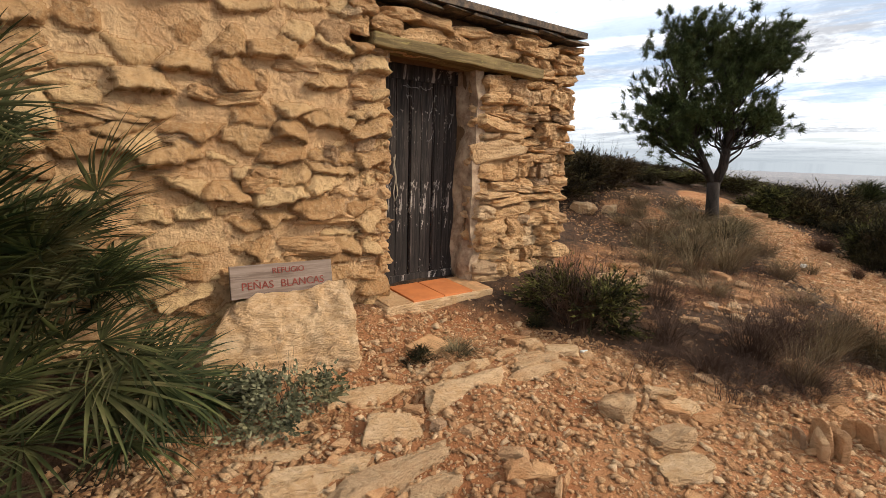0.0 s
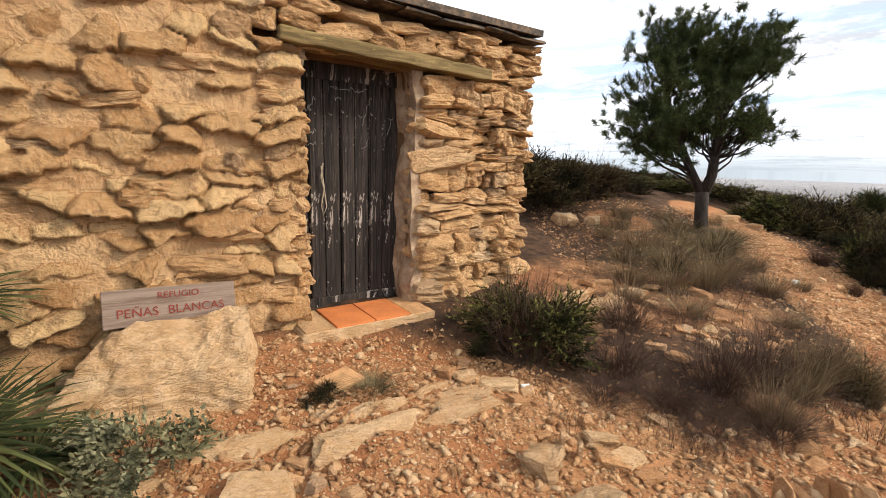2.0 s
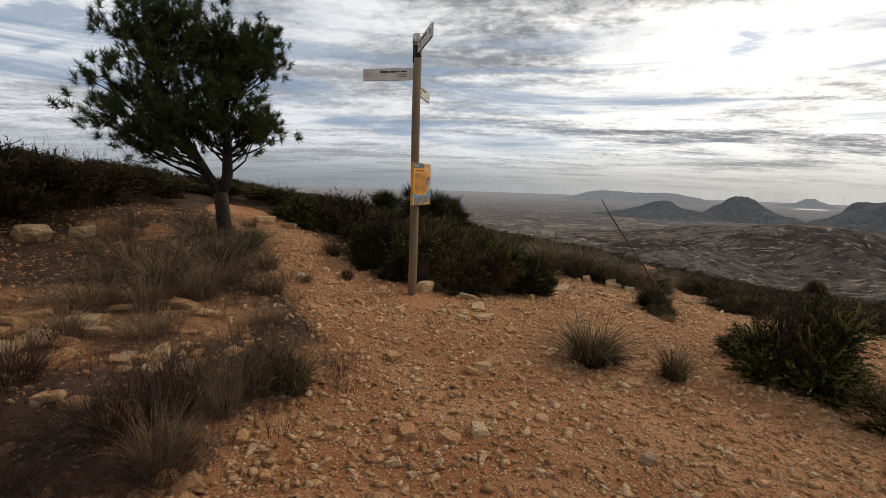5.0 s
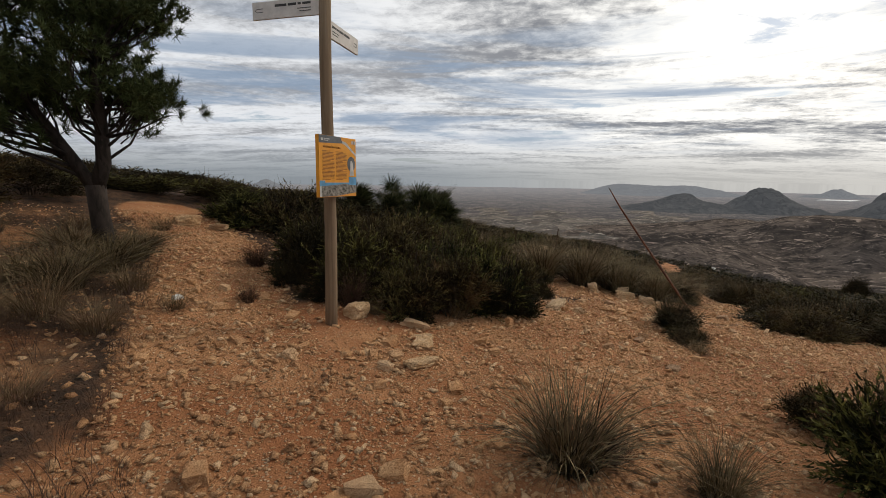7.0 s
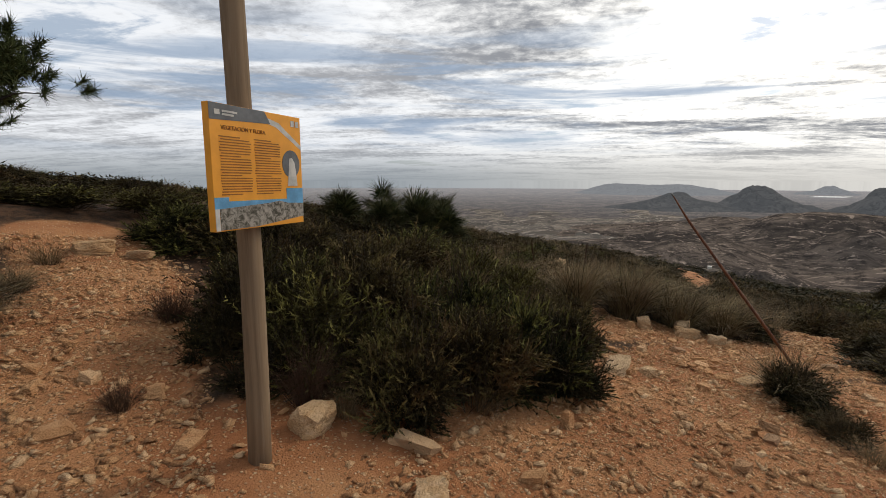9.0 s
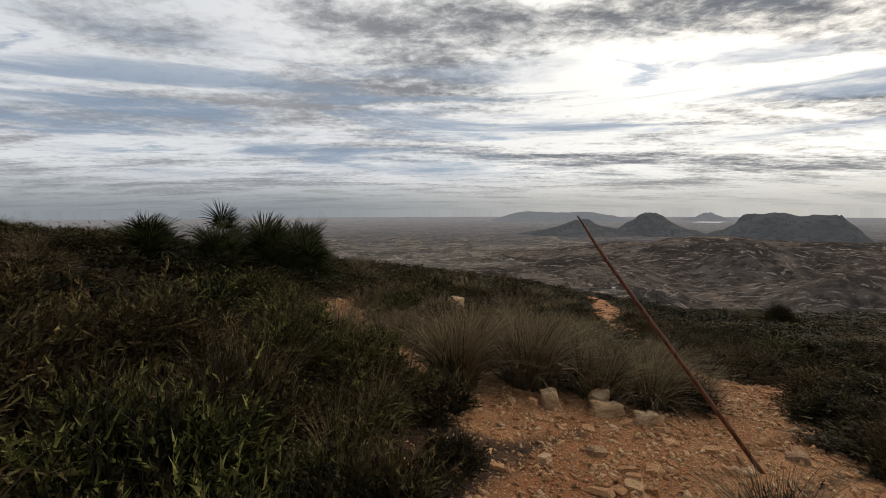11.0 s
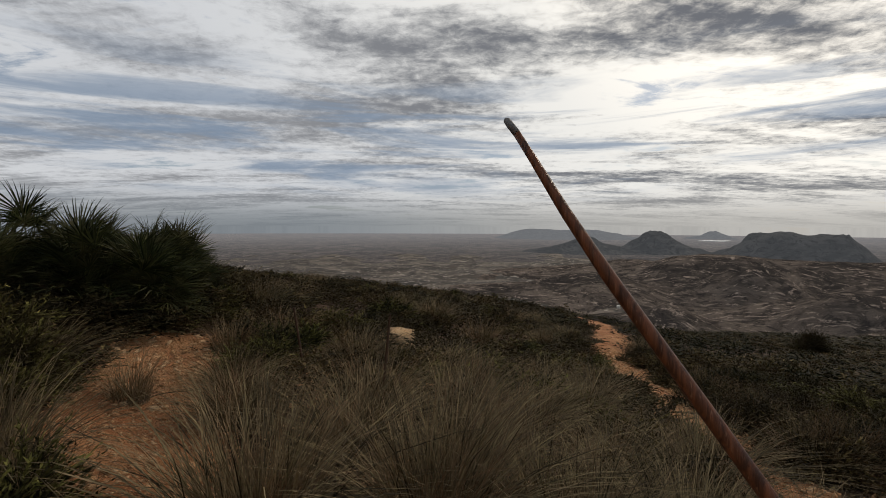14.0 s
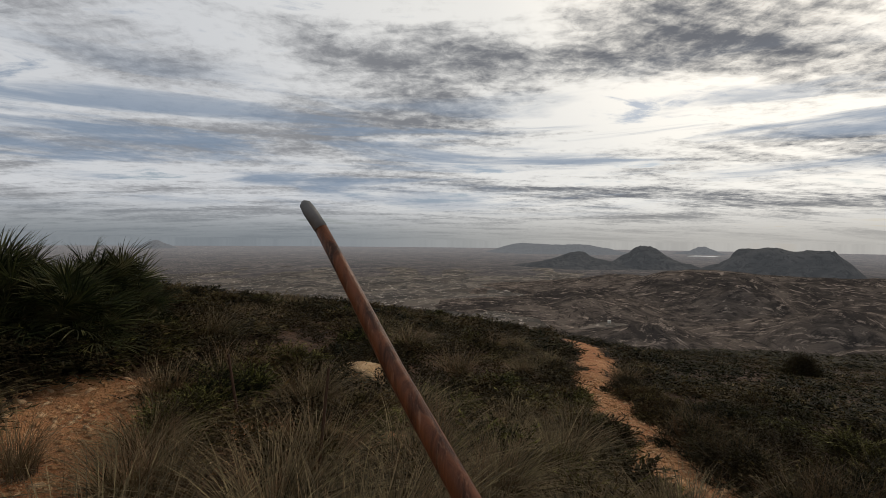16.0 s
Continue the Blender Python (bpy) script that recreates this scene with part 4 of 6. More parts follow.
# doorstep with terracotta tiles
step = empty("doorstep", Matrix(), "", "")
step.parent = hut
step.matrix_basis = pose(0.60, -0.01, 0.0)
bm = bmesh.new()
box(bm, 0, 0, 0.45, 1.04, 0.50, 0.13, bevel=0.02)
bmesh.ops.subdivide_edges(bm, edges=[e for e in bm.edges if e.calc_length() > 0.3], cuts=10, use_grid_fill=True)
for v in bm.verts:
    if v.co.z < 0.5:
        v.co += Vector((noise.noise(v.co * 9), noise.noise(v.co * 8), 0)) * 0.025
part("slab", bm, SLAB, step, "rough mortared stone step")
PALE_TILE = plain("worn_pale_terracotta", (0.58, 0.33, 0.16), 0.8)
for u, wd, mat, words in ((-0.40, 0.20, PLASTER, "worn mortar patch"), (-0.14, 0.285, TERRACOTTA, "bright terracotta floor tile"), (0.155, 0.285, TERRACOTTA, "bright terracotta floor tile"), (0.40, 0.185, PALE_TILE, "dusty pale terracotta tile")):
    bm = bmesh.new()
    box(bm, 0, 0, 0, wd, 0.40, 0.02, bevel=0.004)
    t = part("tile", bm, mat, step, words)
    t.matrix_basis = pose(u, -0.03, 0.522 + (0.004 if mat is TERRACOTTA else 0), 1.5, 0, 0)

# roof: slabs that jut over the wall
roof = empty("roof", Matrix(), "", "")
roof.parent = hut
bm = bmesh.new()
box(bm, (WALL_L + WALL_R) / 2, 1.75, 2.74, WALL_R - WALL_L - 0.02, 3.5, 0.05, pose(0, 0, 0, 3, 0, 0))
part("roof_bed", bm, SLATE, roof)
tile_meshes = []
for i in range(5):
    b0 = hull_rock(random.Random(90 + i), 12)
    me = bpy.data.meshes.new("slate_tile")
    b0.to_mesh(me)
    b0.free()
    me.materials.append(SLATE)
    tile_meshes.append(me)
u = WALL_L - 0.05
while u < WALL_R + 0.02:
    wd = rng.uniform(0.22, 0.42)
    for row in range(3):
        ob = new("slate_tile", rng.choice(tile_meshes))
        ob.parent = roof
        ob.matrix_basis = pose(u + wd / 2 + row * 0.06, 0.08 + row * 0.22, 2.70 + 0.028 * row + rng.uniform(-.006, .006), 3 + rng.uniform(-2, 2), rng.uniform(-3, 3), rng.uniform(-8, 8)) @ Matrix.Diagonal((wd * 1.2, 0.46, 0.03, 1))
    u += wd

# ---- things by the hut ----
def hutp(u, n, z):
    """A point given along the hut's front, outward from it, and up."""
    return HUT @ Vector((u, -n, z))


def slab_block(name, corners, seed, amp, material, label, category, cuts=9):
    """A rough block between eight corners (bottom four, top four)."""
    bm = bmesh.new()
    vs = [bm.verts.new(c) for c in corners]
    for f in ((0, 3, 2, 1), (4, 5, 6, 7), (0, 1, 5, 4), (1, 2, 6, 5), (2, 3, 7, 6), (3, 0, 4, 7)):
        bm.faces.new([vs[i] for i in f])
    bmesh.ops.subdivide_edges(bm, edges=bm.edges[:], cuts=cuts, use_grid_fill=True)
    bmesh.ops.smooth_vert(bm, verts=bm.verts[:], factor=0.4, use_axis_x=True, use_axis_y=True, use_axis_z=True)
    bm.normal_update()
    bedding = Vector((0.25, -0.30, 0.92))
    for v in bm.verts:
        p = v.co * 3.2 + Vector((seed, 0, 0))
        h = v.co.dot(bedding) + noise.noise(p) * 0.05
        layer = noise.noise(Vector((h * 15, p.x * 0.6, p.y * 0.6))) * 0.6 + noise.noise(Vector((h * 70, p.x * 0.8, p.y * 0.8))) * 0.35
        v.co += v.normal * amp * (noise.noise(p) + 0.6 * noise.noise(p * 2.7) + 0.35 * noise.noise(p * 6) + layer)
    return tagged(part(name, bm, material, None), label, category)


slab_block("rock_slab", [hutp(*p) for p in ((-1.24, .66, .14), (-.40, .80, .12), (-.26, .30, .12), (-1.16, .12, .14), (-1.18, .50, .50), (-.33, .58, .62), (-.22, .22, .80), (-.98, .14, .68))],
           3, 0.046, SLAB, "large leaning slab of ochre layered rock against the hut wall", "rock", 36)

board = empty("sign_board", HUT @ pose(-.63, -.15, .815, -12, 2.2, 2), "grey weathered board with hand-painted red lettering on the rock slab", "sign")
bm = bmesh.new()
box(bm, 0, 0, 0, .66, .022, .205, bevel=0.004)
bmesh.ops.subdivide_edges(bm, edges=[e for e in bm.edges if e.calc_length() > .3], cuts=10)
for v in bm.verts:
    v.co.z += noise.noise(v.co * 9) * .006
part("plank", bm, BOARD, board)


def lettering(word, size, x, z, y, material, parent, name="lettering"):
    cu = bpy.data.curves.new(name, "FONT")
    cu.body, cu.size, cu.align_x, cu.align_y, cu.extrude = word, size, "CENTER", "CENTER", 0.0015
    tmp = new("tmp", cu)
    bpy.context.view_layer.update()
    me = bpy.data.meshes.new_from_object(tmp.evaluated_get(bpy.context.evaluated_depsgraph_get()))
    bpy.data.objects.remove(tmp)
    me.name = name
    me.materials.clear()
    ob = link_mesh(name, me, material, parent)
    ob.matrix_basis = pose(x, y, z, 90, 0, 0)
    return ob


lettering("REFUGIO", 0.052, 0.03, 0.055, -0.0135, RED_PAINT, board)
lettering("PEÑAS", 0.068, -0.17, -0.03, -0.0135, RED_PAINT, board)
lettering("BLANCAS", 0.068, 0.12, -0.03, -0.0135, RED_PAINT, board)

# footing stones and bedrock in front of the hut
foot_rng = random.Random(12)
rough_meshes = []
for i in range(8):
    b0 = rough_rock(random.Random(20 + i), i, 3, 0.10, 0.12)
    me = bpy.data.meshes.new("rock")
    b0.to_mesh(me)
    b0.free()
    me.materials.append(SLAB)
    me.polygons.foreach_set("use_smooth", [False] * len(me.polygons))
    rough_meshes.append(me)


def loose(name, x, y, sx, sy, sz, rz, sink, label, category, group, meshes, tilt=(0, 0), mat=None):
    ob = new(name, foot_rng.choice(meshes))
    ob.matrix_world = pose(x, y, lift(x, y) + sz * (0.5 - sink), tilt[0], tilt[1], rz) @ Matrix.Diagonal((sx, sy, sz, 1))
    return tagged(ob, label, category, group)


def strata(seed, plates=7):
    """Bedrock whose tilted layers break the surface side by side, in a unit box."""
    r = random.Random(seed)
    out = bmesh.new()
    for k in range(plates):
        piece = rough_rock(r, seed + k, 2, .09, .05)
        y = (k + .5) / plates - .5
        m = pose(r.uniform(-.22, .22), y, r.uniform(-.3, .05), r.uniform(-24, -4), r.uniform(-14, 14), r.uniform(-16, 16)) @ Matrix.Diagonal((r.uniform(.35, .9), 1.6 / plates, r.uniform(.6, 1.1), 1))
        bmesh.ops.transform(piece, matrix=m, verts=piece.verts[:])
        tmp = bpy.data.meshes.new("tmp")
        piece.to_mesh(tmp)
        piece.free()
        out.from_mesh(tmp)
        bpy.data.meshes.remove(tmp)
    me = bpy.data.meshes.new("bedrock")
    out.to_mesh(me)
    out.free()
    me.materials.append(SLAB)
    return me


strata_meshes = [strata(800 + i, 5 + i % 4) for i in range(6)]
for x, y, sx, sy, sz, rz, sink in ((-.30, 2.32, .80, .50, .22, 25, .62), (.05, 2.70, .75, .55, .20, 40, .62), (-.62, 1.92, .85, .55, .22, 28, .66), (-.05, 1.95, .85, .45, .16, 33, .64), 
                                   (.60, 2.95, .65, .32, .14, 38, .6), (-.15, 1.58, .65, .45, .15, 20, .62), (-1.25, 2.62, .42, .34, .34, 10, .45), (-1.55, 2.5, .36, .3, .30, 40, .45), (-.55, 1.45, .7, .45, .15, 15, .64)):
    loose("bedrock", x, y, sx, sy, sz, rz, sink + .09, "ochre layered bedrock breaking through the path", "rock", "bedrock by the hut", strata_meshes, (foot_rng.uniform(-6, 6), foot_rng.uniform(-6, 6)))
# peach stone near the doorstep, built as a thin tile
bm = bmesh.new()
box(bm, 0, 0, 0, .24, .17, .035, bevel=.006)
br = part("tile_stone", bm, PALE_TILE, None)
br.matrix_world = pose(-.02, 3.0, lift(-.02, 3.0) + .03, 6, -4, 50)
tagged(br, "loose peach stone, shaped as a thin tile, on the ground by the doorstep", "tile")

# ---- signpost ----
POST = (5.99, 5.06)
pz = lift(*POST)
post = empty("signpost", pose(POST[0], POST[1], pz), "tall round timber signpost with white finger boards", "signpost")
bm = bmesh.new()
hts = [-0.3, 0.3, 0.9, 1.6, 2.3, 2.95]
tube(bm, [(0.012 * math.sin(h * 2), 0.008 * math.cos(h), h) for h in hts], [.057, .055, .054, .052, .051, .050], 20)
part("pole", bm, POSTWOOD, post, "round treated timber pole", True)
bm = bmesh.new()
tube(bm, [(0, .008, 2.90), (0, .008, 3.10)], [.0535, .0535], 20)
part("band", bm, BLACK_BAND, post, "black band", True)
bm = bmesh.new()
tube(bm, [(0, .008, 3.09), (0, .008, 3.22), (0, .008, 3.235)], [.058, .058, .047], 20)
part("cap", bm, ALU, post, "grey metal cap", True)


def finger(dx, dy, z, long, tip_words):
    a = math.degrees(math.atan2(dy, dx))
    m = pose(0, 0, z, 0, 0, a) @ pose(0.05 + long / 2, 0, 0)
    bm = bmesh.new()
    box(bm, 0, 0, 0, long, .022, .145, bevel=.003)
    plate = part("finger_board", bm, SIGN_WHITE, post, "white finger board with dark lettering")
    plate.matrix_basis = m
    for sgn in (-1, 1):
        bm = bmesh.new()
        for x0, x1, zz, hh in tip_words:
            box(bm, (x0 + x1) / 2, sgn * .0125, zz, x1 - x0, .002, hh)
        part("lettering", bm, SIGN_INK, plate)
        bm = bmesh.new()
        tip = long / 2 - .09
        for q in ((0, .014), (0, -.014)):
            box(bm, 0, 0, 0, .06, .002, .004, pose(tip + .01, sgn * .0125, q[1]))
        box(bm, 0, 0, 0, .03, .002, .004, pose(tip + .05, sgn * .0125, .008, 0, 35, 0))
        box(bm, 0, 0, 0, .03, .002, .004, pose(tip + .05, sgn * .0125, -.008, 0, -35, 0))
        part("arrow", bm, SIGN_INK, plate)


WORDS = ((-.25, -.17, .03, .018), (-.155, -.125, .03, .018), (-.11, -.03, .03, .02), (-.015, .10, .03, .02), (-.25, -.12, -.008, .006), (-.25, -.14, -.03, .006))
finger(-.338, .578, 2.77, .66, WORDS)
finger(-.36, -.62, 3.07, .70, WORDS)
finger(.456, .30, 2.60, .60, WORDS)

# information panel
PA = math.degrees(math.atan2(.226, .498))
panel = empty("info_panel", pose(6.03, 4.985, 1.512, 0, 0, PA), "orange information panel with printed text, screwed to the signpost", "sign")
bm = bmesh.new()
box(bm, 0, 0, 0, .55, .034, .515, bevel=.003)
part("board", bm, ORANGE, panel, "orange printed board")


def inlay(name, pts, material, y=-.0185, label=""):
    bm = bmesh.new()
    a = [bm.verts.new((x, y, z)) for x, z in pts]
    b = [bm.verts.new((x, y + .0015, z)) for x, z in pts]
    bm.faces.new(a)
    bm.faces.new(b[::-1])
    for i in range(len(a)):
        bm.faces.new((a[i], b[i], b[(i + 1) % len(a)], a[(i + 1) % len(a)]))
    bmesh.ops.recalc_face_normals(bm, faces=bm.faces[:])
    return part(name, bm, material, panel, label)


inlay("header", [(-.2735, .256), (.03, .256), (.065, .205), (-.2735, .19)], PANEL_GREY, label="dark grey title strip")
inlay("header_curve", [(.0, .214), (.10, .195), (.2735, .10), (.2735, .12), (.12, .215), (.04, .232)], PANEL_PALE, -.0178, "pale curved line")
inlay("sky_print", [(-.2735, -.118), (-.20, -.118), (-.20, -.135), (.155, -.135), (.155, -.085), (.2735, -.085), (.2735, -.165), (-.2735, -.165)], PANEL_BLUE, label="blue sky print")
inlay("landscape_print", [(-.25, -.165), (.04, -.15), (.10, -.143), (.16, -.155), (.2735, -.16), (.2735, -.225), (-.05, -.252), (-.25, -.252)], PANEL_ROCKS, -.0195, "printed photo of rocky hills")
inlay("side_strip", [(-.2735, -.165), (-.252, -.165), (-.252, -.254), (-.2735, -.254)], PANEL_PALE, -.0192)
inlay("photo_disc", [(.195 + .062 * math.cos(a), .03 + .066 * math.sin(a)) for a in [i * math.tau / 28 for i in range(28)]], PANEL_GREY, -.0187, "dark round photo")
inlay("photo_shape", [(.165, -.075), (.235, -.075), (.228, -.01), (.218, .04), (.20, .06), (.182, .055), (.176, .0)], PANEL_PALE, -.0197, "plain grey shape in the photo")
bm = bmesh.new()
r0 = random.Random(8)
for col in ((-.235, -.06), (-.045, .125)):
    for i in range(22):
        z = .128 - i * .0112
        box(bm, (col[0] + col[1]) / 2 - (0 if i % 7 else .03), -.0182, z, col[1] - col[0] - r0.uniform(0, .02) - (0 if i % 7 else .06), .0012, .0045)
part("text", bm, ORANGE_INK, panel, "rows of small brown print")
lettering("VEGETACIÓN Y FLORA", 0.024, -.095, .163, -.0178, ORANGE_INK, panel, "title")
for x, y, z, wd, h in ((-.235, -.0195, .222, .026, .02), (-.17, -.0195, .228, .08, .008), (-.18, -.0195, .215, .06, .008), (.215, -.0185, .222, .024, .028), (.248, -.0185, .222, .024, .028)):
    bm = bmesh.new()
    box(bm, x, y, z, wd, .0015, h)
    part("emblem", bm, PANEL_PALE, panel, "small pale emblem")

# ---- pine ----
def pine(x, y):
    base = Vector((x, y, lift(x, y) - 0.05))
    tree = empty("pine_tree", Matrix.Translation(base), "small forked pine with a dense dark green crown", "tree")
    r = random.Random(21)
    bm = bmesh.new()
    trunk = [(0, 0, 0), (.0, .0, .25), (-.02, .02, .55), (-.03, .02, .80)]
    tube(bm, trunk, [.14, .105, .095, .10], 12)
    fork_a = [(-.03, .02, .74), (-.22, .06, 1.10), (-.48, .04, 1.55), (-.70, .0, 2.0), (-.86, -.04, 2.55), (-.90, -.06, 2.95)]
    fork_b = [(-.03, .02, .74), (.06, -.02, 1.05), (.06, -.04, 1.45), (.04, -.06, 1.95), (.10, -.04, 2.4), (.16, .08, 2.8), (.20, .14, 3.0)]
    tube(bm, fork_a, [.075, .068, .055, .042, .028, .012], 9)
    tube(bm, fork_b, [.085, .076, .066, .05, .034, .018, .008], 9)
    for v in bm.verts:
        v.co += Vector((noise.noise(v.co * 14), noise.noise(v.co * 13 + Vector((4, 0, 0))), 0)) * .012
    part("trunk", bm, BARK, tree, "dark furrowed trunk that forks low down", True)
    tips = []
    bm = bmesh.new()

    # the crown: limbs end inside three overlapping lobes
    lobes = [((-.84, -.10, 2.15), (.64, .66, .70)), ((.06, .0, 2.1), (.70, .7, .75)), ((-1.12, -.22, 1.60), (.40, .42, .27)), ((.42, .0, 1.66), (.40, .42, .36)), ((.56, -.02, 2.72), (.34, .38, .40)), ((-.78, -.10, 2.75), (.46, .46, .36)), ((-.45, .0, 1.62), (.68, .6, .34)), ((.0, .02, 2.84), (.40, .42, .36))]

    def limb(p, q, r0, depth):
        p, q = Vector(p), Vector(q)
        mid = p.lerp(q, .5) + Vector((r.uniform(-.07, .07), r.uniform(-.07, .07), -.06 if depth == 0 else .02))
        tube(bm, [p, p.lerp(mid, .6), mid, mid.lerp(q, .55), q], [r0, r0 * .85, r0 * .65, r0 * .45, r0 * .22], 5)
        n = 4 if depth == 0 else 3
        for i in range(n):
            s = r.uniform(.35, 1.0)
            b = p.lerp(q, s)
            d = (q - p).normalized() + Vector((r.gauss(0, .6), r.gauss(0, .6), r.gauss(.25, .45)))
            e = b + d.normalized() * r.uniform(.18, .34)
            if depth < 1:
                limb(b, e, r0 * .45, depth + 1)
            else:
                tips.append((b.lerp(e, .4), e))
        tips.append((mid, q))

    for c, s in lobes:
        for _ in range(int(17 * s[0] * s[1] + 7)):
            d = Vector((r.gauss(0, 1), r.gauss(0, 1), r.gauss(0, 1))).normalized() * r.uniform(.5, 1.0)
            q = Vector((c[0] + d.x * s[0], c[1] + d.y * s[1], c[2] + d.z * s[2]))
            line = fork_a if q.x < -.42 else fork_b
            z = max(.85, q.z - r.uniform(.25, .6))
            p = min((Vector(a).lerp(Vector(b), f) for a, b in zip(line, line[1:]) for f in (0, .33, .66)), key=lambda v: abs(v.z - z) + .1 * (v - q).length)
            limb(p, q, .020, 0)
    part("limb", bm, BARK, tree, "dark thin spreading limbs", True)
    g = np.random.default_rng(5)
    a = np.array([list(p) for p, _ in tips])
    b = np.array([list(q) for _, q in tips])
    tufts, per = 2, 44
    f = g.uniform(.75, 1.05, (len(a), tufts, 1))
    origin = (a[:, None] * (1 - f) + b[:, None] * f + g.normal(size=(len(a), tufts, 3)) * .022).reshape(-1, 3)
    way = np.repeat(unit(b - a + (0, 0, .12)), tufts, 0)
    base_pts = np.repeat(origin, per, 0) + np.repeat(way, per, 0) * g.uniform(-.03, .05, (len(origin) * per, 1))
    nd = unit(np.repeat(way, per, 0) * .55 + g.normal(size=(len(base_pts), 3)) * .62)
    n = len(base_pts)
    me = tri_mesh("crown", *leaf_tris(base_pts, nd, g.uniform(.07, .13, n), g.uniform(.006, .010, n), g, True))
    link_mesh("crown", me, LEAF_PINE, tree, "clumped dark green needles with gaps of sky")
    return tree


pine(4.695, 7.87)

# ---- shrubs, tussocks and palms ----
SHRUBS = [bush_mesh("foliage", 100 + i, 1000, 22, .034, .0105, .24) for i in range(4)]
DARKS = [bush_mesh("foliage", 120 + i, 900, 20, .030, .011, .22, .42, .35) for i in range(3)]
SMALLS = [bush_mesh("foliage", 140 + i, 480, 17, .05, .015, .22, .40, .5) for i in range(4)]
STEMS = [stem_mesh("branchwork", 160 + i) for i in range(3)]
DRYST = [stem_mesh("branchwork", 170 + i, 150, .55, .9, .006, 4) for i in range(3)]
GREENS = [grass_mesh("blade_tuft", 180 + i, 460, .95, .85, .012, .2) for i in range(3)]
STRAWS = [grass_mesh("blade_tuft", 190 + i, 380, .95, .6, .0075, .20) for i in range(3)]
LOWS = [grass_mesh("blade_tuft", 200 + i, 300, .8, 1.0, .008, .22) for i in range(2)]
veg = random.Random(77)


def plant(name, x, y, wide, tall, parts, label, category, group, sink=0.03):
    ob = empty(name, pose(x, y, lift(x, y) - sink, 0, 0, veg.uniform(0, 360)), label, category, group)
    for pn, meshes, material, fx, fz in parts:
        me = veg.choice(meshes)
        if (me.name, material.name) not in dressed:
            c = me.copy()
            c.materials.clear()
            c.materials.append(material)
            dressed[me.name, material.name] = c
        o = new(pn, dressed[me.name, material.name])
        o.parent = ob
        o.matrix_basis = Matrix.Diagonal((wide * fx, wide * fx, tall * fz, 1))
    return ob


dressed = {}


def shrub(x, y, wide, tall, dark=False, label=""):
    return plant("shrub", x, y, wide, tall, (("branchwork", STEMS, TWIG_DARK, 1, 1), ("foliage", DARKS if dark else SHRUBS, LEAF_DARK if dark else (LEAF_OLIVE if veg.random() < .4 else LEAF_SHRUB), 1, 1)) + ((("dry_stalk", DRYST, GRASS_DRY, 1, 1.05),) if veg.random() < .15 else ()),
                 label or ("dense dark evergreen shrub growing on stony ground" if dark else "dense olive-green rosemary-like shrub on stony ground"), "shrub", "hilltop shrubs")


def tussock(x, y, wide, tall, dry=False, label=""):
    return plant("grass_tussock", x, y, wide, tall, (("blade_tuft", STRAWS if dry else GREENS, GRASS_DRY if dry else GRASS_GREEN, 1, 1), ("dead_thatch", LOWS, TWIG_BROWN if dry else TWIG_DARK, .8, .5)) + (() if dry else (("dry_blade", STRAWS, GRASS_DRY, .8, .9),)),
                 label or ("upright tuft of dry straw-coloured grass" if dry else "arching green and straw esparto tussock"), "grass tussock", "grass tussocks")


def dry_shrub(x, y, wide, tall, label=""):
    return plant("dry_shrub", x, y, wide, tall, (("brushwood", DRYST, TWIG_BROWN, 1, 1), ("dry_stalk", STRAWS, TWIG_BROWN, .8, .8)),
                 label or "leafless brown twiggy shrub beside the path", "shrub", "dry shrubs")


# by the hut
shrub(1.26, 3.74, 1.05, .95, False, "grey-green thorny shrub beside the hut doorway")
dry_shrub(1.20, 3.70, .85, .8, "grey thorny twigs rising through the dark shrub")
dry_shrub(1.85, 3.55, .8, .42)
dry_shrub(2.10, 4.20, .7, .48)
dry_shrub(2.45, 3.35, .95, .55)
dry_shrub(2.55, 2.95, .7, .32)
dry_shrub(2.0, 3.15, .7, .3)
dry_shrub(2.75, 3.45, .8, .62)
tussock(2.95, 3.30, .5, .62, True)
tussock(3.2, 3.45, .5, .55, True)
shrub(3.30, 3.50, .52, .50, True)
tussock(3.42, 3.36, .4, .5)
dry_shrub(1.6, 3.2, .6, .22)
dry_shrub(2.2, 2.95, .7, .2)
tussock(2.55, 3.0, .45, .45, True)
tussock(.18, 2.98, .3, .16)
shrub(-.06, 2.86, .28, .16, True)
shrub(.85, 3.62, .3, .2, True)
# under and round the pine
for x, y, wd, h, dry in ((3.0, 7.4, .6, .3, True), (3.4, 7.9, .7, .35, True), (5.5, 8.9, .5, .3, True), (4.6, 8.9, .7, .35, True), (3.7, 8.6, .8, .4, True), (2.9, 6.4, .6, .35, True), (5.2, 8.2, .5, .3, False), (4.9, 5.9, .4, .25, True)):
    tussock(x, y, wd, h, dry)
for x, y, wd, h, dry in ((3.1, 5.4, .55, .5, True), (3.6, 5.6, .55, .55, True), (4.0, 6.0, .6, .5, True), (3.4, 6.1, .6, .5, False), (4.2, 6.7, .7, .5, False), (4.6, 7.2, .8, .45, False), (3.9, 7.0, .8, .42, True), (3.3, 6.8, .8, .5, True),
                         (4.9, 7.6, .6, .42, False), (4.4, 7.9, .8, .4, False), (2.7, 5.6, .6, .38, True), (2.4, 4.9, .5, .34, True), (4.3, 5.6, .5, .35, True), (3.8, 4.6, .4, .22, True), (2.9, 4.7, .5, .25, True), (4.7, 6.5, .5, .34, True)):
    tussock(x, y, wd * 1.3, h * 1.1, dry)
